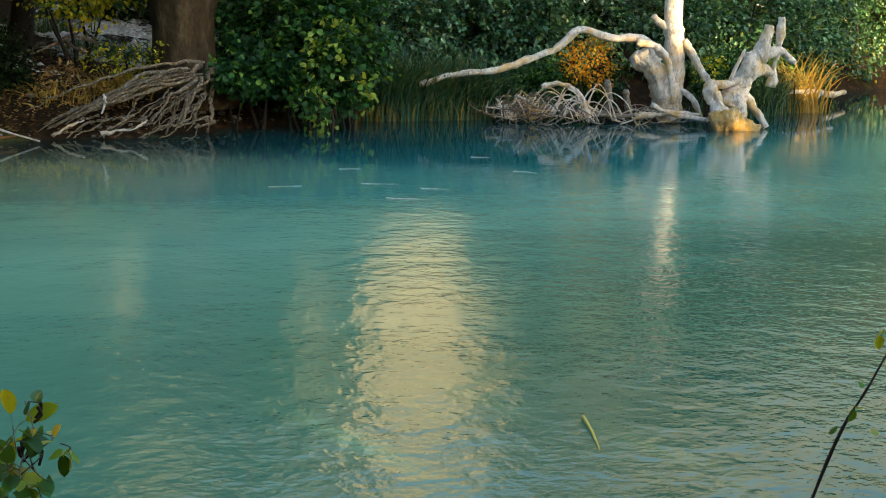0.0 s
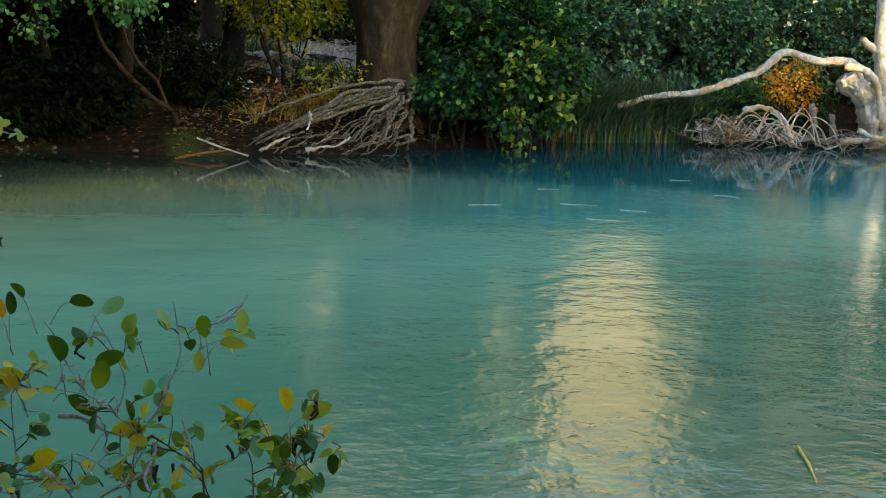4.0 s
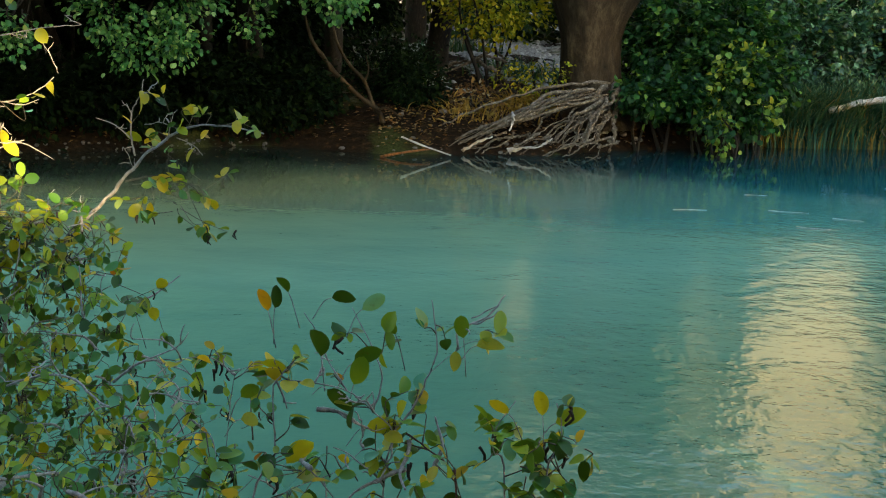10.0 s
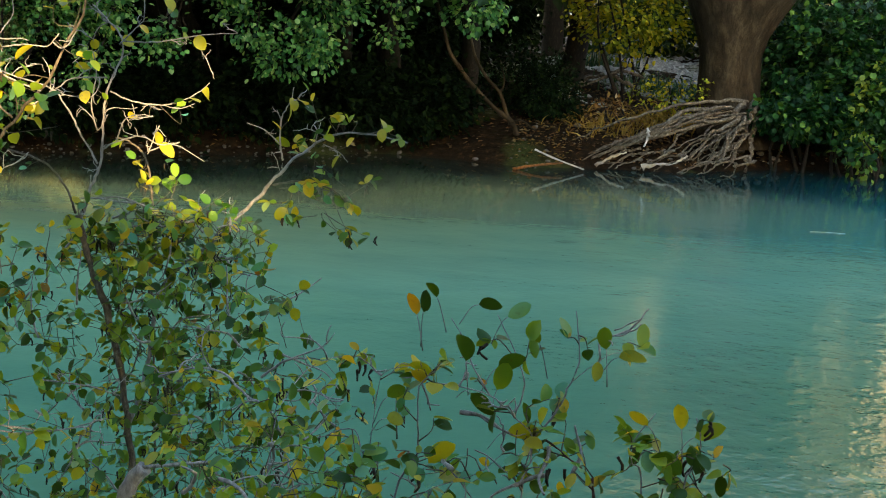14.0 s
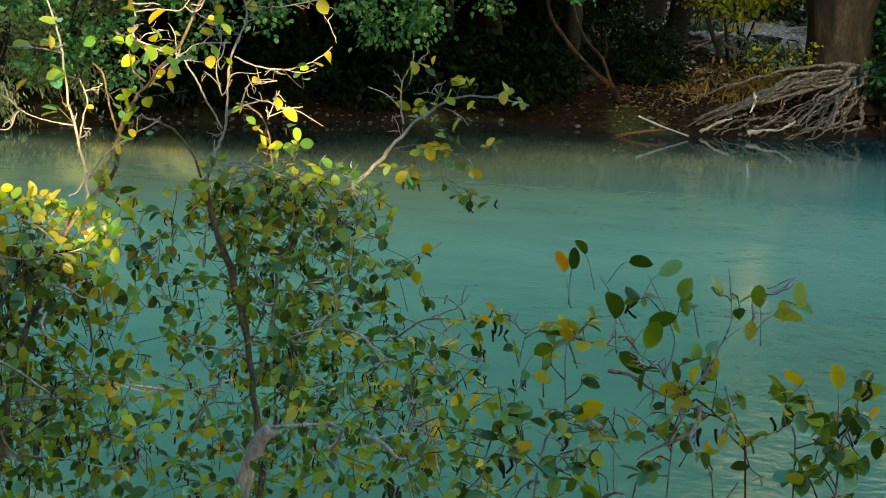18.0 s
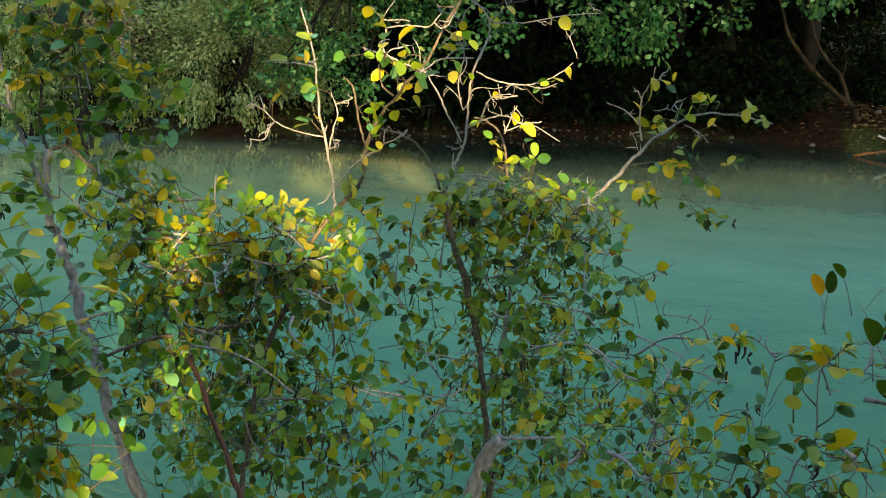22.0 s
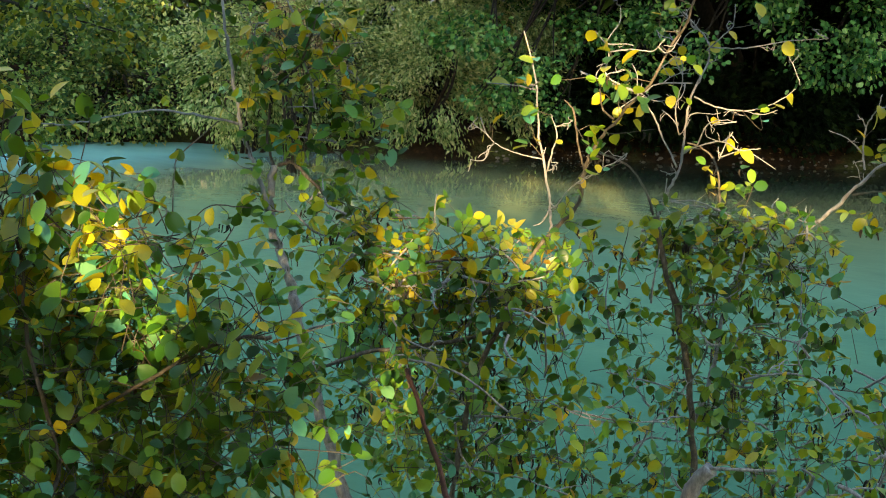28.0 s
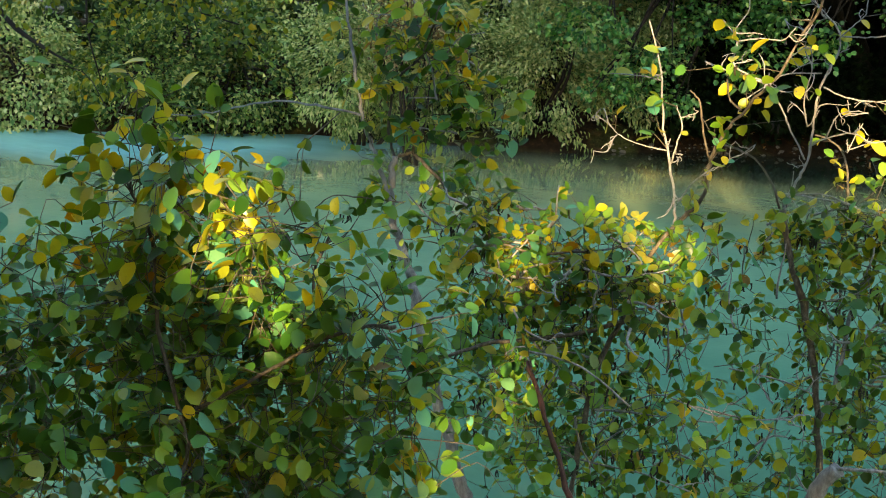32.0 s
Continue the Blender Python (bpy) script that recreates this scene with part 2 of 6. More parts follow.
a_mask = math_node(t, "MULTIPLY", math_node(t, "SUBTRACT", noise_tex(t, coords(t), 0.9, 4.0), 0.53, True), 8.0, True)
col = mix(t, math_node(t, "MULTIPLY", a_mask, 0.7), col, grass)
rock = ramp(t, noise_tex(t, coords(t, (1, 1, 0.5)), 0.22, 8.0, 0.7), [(0.3, (0.060, 0.044, 0.001)), (0.5, (0.150, 0.113, 0.001)), (0.7, (0.225, 0.170, 0.001))])
hill = math_node(t, "MULTIPLY", math_node(t, "SUBTRACT", pos.outputs["Z"], 2.2, True), 0.5, True)
col = mix(t, hill, col, rock)
t.links.new(col, b.inputs["Base Color"])
b.inputs["Roughness"].default_value = 0.95
b.inputs["Specular IOR Level"].default_value = 0.06
bump(t, b, math_node(t, "ADD", n2, math_node(t, "MULTIPLY", vor.outputs["Distance"], 0.5)), 0.8, 0.03)

# milky turquoise river: pale over shallow silt, deep teal by the far bank
WATER, t, b = material("turquoise river water")
pos = node(t, "ShaderNodeSeparateXYZ", {0: coords(t)})
big = noise_tex(t, coords(t, (0.35, 1, 1)), 0.42, 4.0, 0.55)
mid = noise_tex(t, coords(t, (0.5, 1, 1)), 2.2, 5.0, 0.65)
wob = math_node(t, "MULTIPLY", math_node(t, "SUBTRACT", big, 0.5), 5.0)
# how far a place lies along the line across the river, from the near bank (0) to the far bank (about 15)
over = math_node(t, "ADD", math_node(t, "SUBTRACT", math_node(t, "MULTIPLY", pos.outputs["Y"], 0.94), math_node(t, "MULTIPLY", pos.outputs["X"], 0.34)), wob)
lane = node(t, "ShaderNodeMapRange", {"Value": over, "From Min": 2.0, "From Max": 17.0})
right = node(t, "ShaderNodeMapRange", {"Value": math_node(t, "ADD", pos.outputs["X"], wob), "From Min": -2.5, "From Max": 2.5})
# the near-black last stops paint in the far bank's dark reflection
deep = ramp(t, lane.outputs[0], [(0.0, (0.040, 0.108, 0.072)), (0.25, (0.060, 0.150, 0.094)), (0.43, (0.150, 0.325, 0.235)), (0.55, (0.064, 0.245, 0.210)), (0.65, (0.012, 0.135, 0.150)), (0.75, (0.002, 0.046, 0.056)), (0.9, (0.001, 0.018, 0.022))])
shoal_dark_rim = ramp(t, lane.outputs[0], [(0.0, (0.081, 0.200, 0.128)), (0.25, (0.115, 0.262, 0.163)), (0.42, (0.188, 0.346, 0.212)), (0.57, (0.230, 0.305, 0.155)), (0.66, (0.250, 0.255, 0.110)), (0.725, (0.075, 0.095, 0.050)), (0.79, (0.012, 0.020, 0.013))])
col = mix(t, right.outputs[0], shoal_dark_rim, deep)
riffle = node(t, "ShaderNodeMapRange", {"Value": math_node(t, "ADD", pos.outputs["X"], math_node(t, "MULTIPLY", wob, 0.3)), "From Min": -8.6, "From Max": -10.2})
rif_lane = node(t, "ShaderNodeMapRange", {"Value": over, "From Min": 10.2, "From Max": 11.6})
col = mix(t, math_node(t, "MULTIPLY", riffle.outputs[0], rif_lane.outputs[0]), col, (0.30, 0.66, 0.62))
col = mix(t, math_node(t, "MULTIPLY", math_node(t, "SUBTRACT", mid, 0.42, True), 0.7), col, (0.030, 0.120, 0.110))
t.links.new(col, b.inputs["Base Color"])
b.inputs["Roughness"].default_value = 0.025
b.inputs["IOR"].default_value = 1.33
rip = noise_tex(t, coords(t, (1.25, 1.2, 1)), 4.2, 3.0, 0.55)
rip2 = noise_tex(t, coords(t, (1.0, 1.3, 1)), 11.0, 3.0, 0.6)
gust = node(t, "ShaderNodeMapRange", {"Value": noise_tex(t, coords(t, (0.6, 1, 1)), 0.55, 3.0), "From Min": 0.35, "From Max": 0.62, "To Min": 0.45, "To Max": 1.0})
calm = node(t, "ShaderNodeMapRange", {"Value": over, "From Min": 12.3, "From Max": 6.0, "To Min": 0.06, "To Max": 1.0})
wave = math_node(t, "MULTIPLY", math_node(t, "MULTIPLY", math_node(t, "ADD", rip, math_node(t, "MULTIPLY", rip2, 0.46)), calm.outputs[0]), gust.outputs[0])
quiet = node(t, "ShaderNodeMapRange", {"Value": pos.outputs["X"], "From Min": -2.0, "From Max": 1.0, "To Min": 0.4, "To Max": 1.0})
bump(t, b, math_node(t, "MULTIPLY", wave, quiet.outputs[0]), 0.9, 0.0165)

STRAW, t, b = material("yellow reed straw")
t.links.new(ramp(t, noise_tex(t, coords(t, (20, 20, 20)), 2.0), [(0.3, (0.45, 0.33, 0.05)), (0.7, (0.62, 0.50, 0.10))]), b.inputs["Base Color"])
b.inputs["Roughness"].default_value = 0.5

# ---------------------------------------------------------------- geometry helpers
rng = np.random.default_rng(7)


class Geo:
    """Collects vertices and faces of one mesh."""
    def __init__(self):
        self.v, self.f, self.n = [], [], 0

    def add(self, verts, faces):
        verts = np.asarray(verts, float)
        self.v.append(verts)
        self.f.extend([tuple(i + self.n for i in f) for f in faces])
        self.n += len(verts)
        return self


def thing(name, at, label, category, group="", kind=""):
    ob = new(name)
    ob.location = at
    ob.empty_display_size = 0.1
    return tagged(ob, label, category, group, kind)


def mesh_data(name, geo, mat, shift=(0, 0, 0), smooth=True):
    me = bpy.data.meshes.new(name)
    verts = np.concatenate(geo.v) - np.asarray(shift, float)
    me.from_pydata(verts.tolist(), [], geo.f)
    if smooth:
        me.polygons.foreach_set("use_smooth", [True] * len(me.polygons))
    me.materials.append(mat)
    return me


def part(name, geo, mat, parent, label="", kind="", smooth=True):
    """Links a Geo in world places as one mesh under a thing or a part."""
    base = Vector((0, 0, 0))
    o = parent
    while o is not None:
        base += o.location
        o = o.parent
    ob = new(name, mesh_data(name, geo, mat, base, smooth))
    ob.parent = parent
    return tagged(ob, label, "", "", kind)


def spline(points, steps=4):
    """A smooth line through the points."""
    p = np.asarray(points, float)
    if len(p) < 3:
        k = np.linspace(0, 1, steps + 1)[:, None]
        return p[0] * (1 - k) + p[-1] * k
    q = np.vstack([2 * p[0] - p[1], p, 2 * p[-1] - p[-2]])
    out = []
    for i in range(1, len(q) - 2):
        for s in np.linspace(0, 1, steps, endpoint=False):
            a, b2, c, d = q[i - 1], q[i], q[i + 1], q[i + 2]
            out.append(0.5 * (2 * b2 + (c - a) * s + (2 * a - 5 * b2 + 4 * c - d) * s * s + (3 * b2 - a - 3 * c + d) * s ** 3))
    out.append(q[-2])
    return np.array(out)


def tube(geo, points, r0, r1, sides=6, steps=4, knots=0.12, wander=0.0, power=1.0, gnarl=0.0):
    """A tapered, slightly knotted limb along the points."""
    p = spline(points, steps)
    n = len(p)
    if wander:
        w = rng.normal(0, wander, p.shape)
        w[0] = w[-1] = 0
        p = p + w
    tan = np.gradient(p, axis=0)
    tan /= np.linalg.norm(tan, axis=1)[:, None] + 1e-9
    ref = np.array([0.31, 0.2, 0.93]) if abs(tan[0][2]) < 0.8 else np.array([0.9, 0.4, 0.1])
    u = np.cross(tan, ref)
    u /= np.linalg.norm(u, axis=1)[:, None] + 1e-9
    w2 = np.cross(tan, u)
    rad = r0 + (r1 - r0) * np.linspace(0, 1, n) ** power
    rad = rad * (1 + rng.normal(0, knots, n))
    ang = np.arange(sides) * 2 * math.pi / sides
    lump = 1 + rng.normal(0, knots * 0.6, (n, sides))
    ring = p[:, None, :] + (rad[:, None] * lump)[:, :, None] * (np.cos(ang)[None, :, None] * u[:, None, :] + np.sin(ang)[None, :, None] * w2[:, None, :])
    if gnarl:
        for i in range(n):
            for j in range(sides):
                w3 = Vector(ring[i, j])
                k = noise.fractal(w3 * 2.6, 0.9, 2.0, 5) - 0.45 * abs(noise.noise(w3 * 8.0))
                ring[i, j] += (ring[i, j] - p[i]) * gnarl * k
    verts = np.vstack([ring.reshape(-1, 3), p[:1], p[-1:]])
    faces = []
    for i in range(n - 1):
        for j in range(sides):
            k = (j + 1) % sides
            faces.append((i * sides + j, i * sides + k, (i + 1) * sides + k, (i + 1) * sides + j))
    for j in range(sides):
        k = (j + 1) % sides
        faces.append((n * sides, k, j))
        faces.append((n * sides + 1, (n - 1) * sides + j, (n - 1) * sides + k))
    geo.add(verts, faces)
    return p


def leaf_shape(width=0.72, fold=0.16, curl=0.12, stalk=0.18, rows=4, point=0.0):
    """An ovate leaf of length 1 along y, folded along its midrib. Returns vertices and faces."""
    v, f = [(0, -stalk, 0)], []
    for i in range(rows + 1):
        s = i / rows
        half = 0.5 * width * (math.sin(math.pi * min(1, s ** (0.95 + point))) ** 0.54 if 0 < s < 1 else 0.0)
        drop = -curl * s * s
        v += [(-half, s, fold * half * 1.6 + drop), (0, s, drop), (half, s, fold * half * 1.6 + drop)]
    for i in range(rows):
        a = 1 + 3 * i
        f += [(a, a + 1, a + 4, a + 3), (a + 1, a + 2, a + 5, a + 4)]
    f.append((0, 2, 1))
    return np.array(v, float), f


def small_leaf(width=0.75):
    """A cheap leaf: two bent halves."""
    h = width / 2
    v = np.array([(0, 0, 0), (-h, 0.42, 0.10), (0, 0.5, -0.02), (h, 0.42, 0.10), (0, 1, -0.12)], float)
    return v, [(0, 2, 1), (0, 3, 2), (1, 2, 4), (2, 3, 4)]


def oval_leaf(width=0.9):
    """A rounder leaf with a bent midrib."""
    h = width / 2
    v = np.array([(0, 0, 0), (-h * 0.86, 0.26, 0.10), (0, 0.3, 0.0), (h * 0.86, 0.26, 0.10), (-h * 0.84, 0.70, 0.06), (0, 0.68, -0.04), (h * 0.84, 0.70, 0.06), (0, 1, -0.14)], float)
    return v, [(0, 2, 1), (0, 3, 2), (1, 2, 5, 4), (2, 3, 6, 5), (4, 5, 7), (5, 6, 7)]


def unit(a):
    return a / (np.linalg.norm(a, axis=-1, keepdims=True) + 1e-9)


def leaf_frames(dirs, flat=1.0):
    """Leaf axes for the given directions: blades look up, tilted at random."""
    y = unit(dirs)
    up = np.array([0, 0, 1.0]) * flat + rng.normal(0, 0.55, y.shape)
    x = unit(np.cross(y, up))
    return x, y, np.cross(x, y)


def scatter(geo, shape, at, dirs, size, flat=1.0):
    """Many leaves of one shape into one Geo."""
    v, f = shape
    x, y, z = leaf_frames(dirs, flat)
    size = np.broadcast_to(np.asarray(size, float), (len(at),))
    w = (v[None, :, 0, None] * x[:, None, :] + v[None, :, 1, None] * y[:, None, :] + v[None, :, 2, None] * z[:, None, :]) * size[:, None, None] + np.asarray(at)[:, None, :]
    k = len(v)
    geo.v.append(w.reshape(-1, 3))
    base = geo.n
    geo.f.extend([tuple(i + base + j * k for i in q) for j in range(len(at)) for q in f])
    geo.n += len(at) * k


def ball(n):
    return unit(rng.normal(0, 1, (n, 3)))

# ---------------------------------------------------------------- ground and water
SHORE_X = [-60, -30, -20, -15, -12, -10.8, -8, -6.8, -5.2, -4.3, -3.4, -1.7, -0.6, 0.2, 0.9, 3, 5, 7.6, 9.8, 12.3, 15.5, 25, 60]
SHORE_Y = [-14, -1, 4.5, 7.4, 9.3, 10.7, 11.5, 12.9, 13.9, 14.5, 15.3, 15.0, 15.4, 15.6, 16.3, 17.9, 18.4, 18.9, 19.6, 23.5, 25.4, 29, 40]
NEAR_X = [-60, -30, -10, -4, -2, 0, 3, 8, 20, 60]
NEAR_Y = [-34, -18, -4, 1.0, 1.6, 1.3, 1.2, 1.6, 3, 14]
RISE_D = [-30, -6, -2, -0.5, 0, 0.35, 0.9, 2.2, 5, 10, 22, 32, 60, 90, 140, 400]
RISE_Z = [-2.0, -1.6, -1.0, -0.3, -0.04, 0.20, 0.42, 0.68, 0.95, 1.15, 1.45, 3.0, 35, 62, 88, 95]


def bank_height(x, y):
    """Height of the ground: river bed, both banks and the hillside beyond."""
    far = (y - np.interp(x, SHORE_X, SHORE_Y)) * 0.88
    near = (np.interp(x, NEAR_X, NEAR_Y) - y) * 0.9
    zf = np.interp(far, RISE_D, RISE_Z)
    zn = np.interp(near, [-30, -3, -0.5, 0, 0.5, 2, 12, 400], [-2.0, -1.3, -0.25, -0.03, 0.14, 0.24, 0.8, 1.2])
    return np.maximum(zf, zn)


def axis(lo, hi, fine_lo, fine_hi, step):
    mid = np.arange(fine_lo, fine_hi, step)
    left = fine_lo - np.cumsum(np.geomspace(step, (fine_lo - lo) * 0.25, 26))
    right = fine_hi + np.cumsum(np.geomspace(step, (hi - fine_hi) * 0.25, 30))
    return np.concatenate([left[left > lo][::-1], mid, right[right < hi], [hi]])


gx, gy = axis(-600, 600, -15, 17, 0.16), axis(-500, 900, 8, 27, 0.16)
X, Y = np.meshgrid(gx, gy)
Z = bank_height(X, Y)
rough = np.array([[noise.fractal(Vector((a * 1.1, b * 1.1, 0)), 1.0, 2.0, 4) for a in gx] for b in gy])
rough2 = np.array([[noise.noise(Vector((a * 0.05, b * 0.05, 5))) for a in gx] for b in gy])
Z = Z + rough * 0.10 * np.clip(Z * 1.4 + 0.1, 0.05, 1) + rough2 * np.clip(Z - 3, 0, 40) * 0.35
nx, ny = len(gx), len(gy)
g = Geo()
g.v.append(np.stack([X, Y, Z], -1).reshape(-1, 3))
g.f = [(j * nx + i, j * nx + i + 1, (j + 1) * nx + i + 1, (j + 1) * nx + i) for j in range(ny - 1) for i in range(nx - 1)]
ground = new("ground", mesh_data("ground", g, GROUND))
tagged(ground, "brown soil river bank with pale gravel and dry slope behind", "ground", kind="structure")

g = Geo()
wx, wy = axis(-600, 600, -15, 17, 2.0), axis(-500, 600, 0, 27, 2.0)
X, Y = np.meshgrid(wx, wy)
g.v.append(np.stack([X, Y, X * 0], -1).reshape(-1, 3))
g.f = [(j * len(wx) + i, j * len(wx) + i + 1, (j + 1) * len(wx) + i + 1, (j + 1) * len(wx) + i) for j in range(len(wy) - 1) for i in range(len(wx) - 1)]
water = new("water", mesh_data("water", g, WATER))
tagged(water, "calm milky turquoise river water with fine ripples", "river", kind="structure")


def ground_z(x, y):
    return float(bank_height(np.array(x), np.array(y)))


# ---------------------------------------------------------------- plants of the far bank
def clumps(geo, shape, centre, radii, n_clumps, per, size, spread, shell=0.55, droop=0.4, keep=None):
    """Leaves in uneven clumps through an ellipsoid."""
    c = ball(n_clumps) * (shell + (1 - shell) * rng.random((n_clumps, 1)) ** 0.6) * np.array(radii) * (0.8 + 0.35 * rng.random((n_clumps, 1))) + np.array(centre)
    if keep is not None:
        c = c[keep(c)]
    at = np.repeat(c, per, 0) + rng.normal(0, 1, (len(c) * per, 3)) * np.array(spread)
    out = unit(at - np.array(centre)) + rng.normal(0, 0.6, at.shape) + np.array([0, 0, -droop])
    if keep is not None:
        ok = keep(at)
        at, out = at[ok], out[ok]
    ok = at[:, 2] > 0.02
    at, out = at[ok], out[ok]
    scatter(geo, shape, at, out, size * (0.65 + 0.6 * rng.random(len(at))))
    return c


def shrub(name, centre, radii, n_clumps, per, size, mat, label, category="shrub", spread=0.13, stem=DARK_STEM, width=0.75, group="", droop=0.4, stems=5, shape=None):
    bx, by = centre[0], centre[1] + radii[1] * 0.2
    base = (bx, by, ground_z(bx, by))
    ob = thing(name, base, label, category, group)
    g = Geo()
    c = clumps(g, shape or small_leaf(width), centre, radii, n_clumps, per, size, spread, droop=droop)
    part("foliage", g, mat, ob, kind="stuff", smooth=False)
    for k in range(stems):
        tip = c[int(rng.integers(len(c)))]
        g = Geo()
        mid = (np.array(base) * 0.5 + tip * 0.5) + rng.normal(0, 0.12, 3)
        tube(g, [np.array(base) + [rng.normal(0, 0.1), rng.normal(0, 0.1), -0.1], mid, tip], 0.03, 0.008, 5, 3)
        part("stem", g, stem, ob)
    return ob


def tuft(name, at, height, blades, spread, mat, label, lean=0.5, category="sedge", width=0.012, group=""):
    """A clump of long arching blades."""
    ob = thing(name, (*at[:2], ground_z(*at[:2])), label, category, group)
    n, seg = blades, 5
    root = np.array(at) + np.column_stack([rng.normal(0, spread[0], n), rng.normal(0, spread[1], n), np.zeros(n)])
    root[:, 2] = np.maximum(bank_height(root[:, 0], root[:, 1]), -0.05) - 0.03
    ang = rng.random(n) * 2 * math.pi
    out = np.column_stack([np.cos(ang), np.sin(ang), np.zeros(n)])
    h = height * (0.55 + 0.6 * rng.random(n))
    bend = lean * (0.4 + rng.random(n))
    s = np.linspace(0, 1, seg + 1)
    line = root[:, None, :] + out[:, None, :] * (bend * h)[:, None, None] * (s ** 2)[None, :, None]
    line[:, :, 2] += h[:, None] * (s - 0.42 * bend[:, None] * s ** 3)[:, :]
    side = np.cross(out, [0, 0, 1.0]) + rng.normal(0, 0.4, (n, 3))
    wid = (width * (1 - s ** 2) + 0.001)[None, :, None] * unit(side)[:, None, :]
    v = np.stack([line - wid, line + wid], 2).reshape(n, -1, 3)
    g = Geo()
    k = 2 * (seg + 1)
    g.v.append(v.reshape(-1, 3))
    g.f = [(b * k + 2 * i, b * k + 2 * i + 1, b * k + 2 * i + 3, b * k + 2 * i + 2) for b in range(n) for i in range(seg)]
    g.n = n * k
    part("foliage", g, mat, ob, kind="stuff")
    return ob


# the old tree with its washed-out roots
tree = thing("old_tree", (0.62, 17.0, 0.7), "thick old tree with grey-brown bark leaning over exposed roots", "tree")
g = Geo()
sides, rows = 28, 16
v = []
for i in range(rows):
    s = i / (rows - 1)
    z = 0.25 + 3.4 * s
    rad = 0.365 + 0.30 * math.exp(-s * 16) + 0.22 * min(0.8, max(0.0, z - 1.35)) ** 1.3
    for j in range(sides):
        a = 2 * math.pi * j / sides
        lob = 1 + 0.09 * math.sin(3 * a + 0.6) + 0.05 * math.sin(7 * a + 2 * s) + 0.03 * noise.noise(Vector((math.cos(a) * 2, math.sin(a) * 2, z * 1.5)))
        lob += (0.75 * max(0.0, math.cos(a)) + 0.25 * max(0.0, -math.cos(a))) * max(0.0, min(z, 2.3) - 1.52)
        v.append((0.68 - 0.04 * z + rad * lob * math.cos(a), 17.0 + rad * lob * math.sin(a), z))
g.add(v, [(i * sides + j, i * sides + (j + 1) % sides, (i + 1) * sides + (j + 1) % sides, (i + 1) * sides + j) for i in range(rows - 1) for j in range(sides)])
part("trunk", g, TRUNK_BARK, tree)
for tip, r in (((-1.6, 17.4, 5.2), 0.26), ((-0.7, 18.8, 6.6), 0.28), ((1.5, 18.2, 6.4), 0.24), ((0.4, 16.6, 6.0), 0.20), ((-3.2, 16.0, 3.6), 0.14)):
    g = Geo()
    tube(g, [(0.7, 17.0, 2.9), (0.7 * 0.6 + tip[0] * 0.4, 17.0 * 0.6 + tip[1] * 0.4, 3.9 if tip[2] > 4 else 3.3), tip], r, 0.05, 8, 5, 0.08)
    part("limb", g, TRUNK_BARK, tree)
# fan of washed-out roots from the trunk's foot down to the water
def root_line(a, b, sag, r, lift=0.0):
    a, b = np.array(a, float), np.array(b, float)
    pts = [a]
    for s in (0.2, 0.4, 0.6, 0.8):
        q = a + (b - a) * s
        q[2] += lift * math.sin(math.pi * s) - sag * math.sin(math.pi * s) ** 2
        pts.append(q + rng.normal(0, 1, 3) * np.array((0.03, 0.05, 0.016)))
    g = Geo()
    tube(g, pts + [b], r, r * 0.4, 7, 4, 0.16, 0.006)
    part("root", g, ROOT_BARK, tree, "grey exposed root")


# long nearly parallel roots that sweep down to the water
for k in range(19):
    s = k / 18
    q = rng.random()
    root_line((0.42 + 0.45 * q + rng.normal(0, 0.03), 16.42 - 0.25 * rng.random(), 0.80 - 0.14 * rng.random()), (-1.12 + 0.75 * s + rng.normal(0, 0.05), 15.5 + rng.normal(0, 0.07), 0.02 + 0.34 * s + rng.normal(0, 0.02) * s), -0.03 * rng.random(), 0.009 + 0.021 * rng.random() ** 2, 0.05)
# steeper roots below the trunk
for k in range(17):
    s = rng.random()
    x0 = 0.50 + 0.46 * rng.random()
    z0 = 0.26 + 0.48 * rng.random()
    root_line((x0, 16.3, z0), (x0 - 0.16 - 0.62 * s, 15.68 + 0.2 * rng.random(), max(0.02, z0 * 0.30 - 0.10 * rng.random())), -0.03, 0.010 + 0.022 * rng.random() ** 1.6, 0.06)
for a, c, r in (((0.98, 16.55, 0.82), (0.74, 16.1, 0.12), 0.055), ((1.02, 16.5, 0.70), (0.92, 16.1, 0.02), 0.045), ((0.84, 16.5, 0.82), (0.56, 15.9, 0.14), 0.045)):
    root_line(a, c, 0.0, r, 0.04)
for k in range(12):
    x = -0.75 + 1.5 * rng.random()
    root_line((x + 0.32, 15.75, 0.16 + 0.1 * rng.random()), (x - 0.3 * rng.random(), 15.42, 0.02), 0.0, 0.008 + 0.012 * rng.random(), 0.02)
for pts, r in (([(0.9, 16.5, 0.85), (0.3, 16.35, 0.82), (-0.3, 16.2, 0.66), (-0.85, 16.0, 0.45), (-1.15, 15.8, 0.3)], 0.022), ([(-0.6, 17.4, 0.9), (-0.9, 17.9, 1.0), (-1.2, 18.2, 0.95), (-1.5, 18.1, 0.82)], 0.03), ([(-0.5, 17.9, 1.0), (-0.8, 17.8, 1.06), (-1.3, 17.6, 0.85)], 0.025), ([(-1.0, 18.3, 1.0), (-0.7, 18.5, 1.12), (-0.5, 18.3, 0.98)], 0.025)):
    g = Geo()
    tube(g, pts, r, r * 0.5, 7, 5, 0.14, 0.012)
    part("root", g, ROOT_BARK, tree, "grey exposed root")
g = Geo()
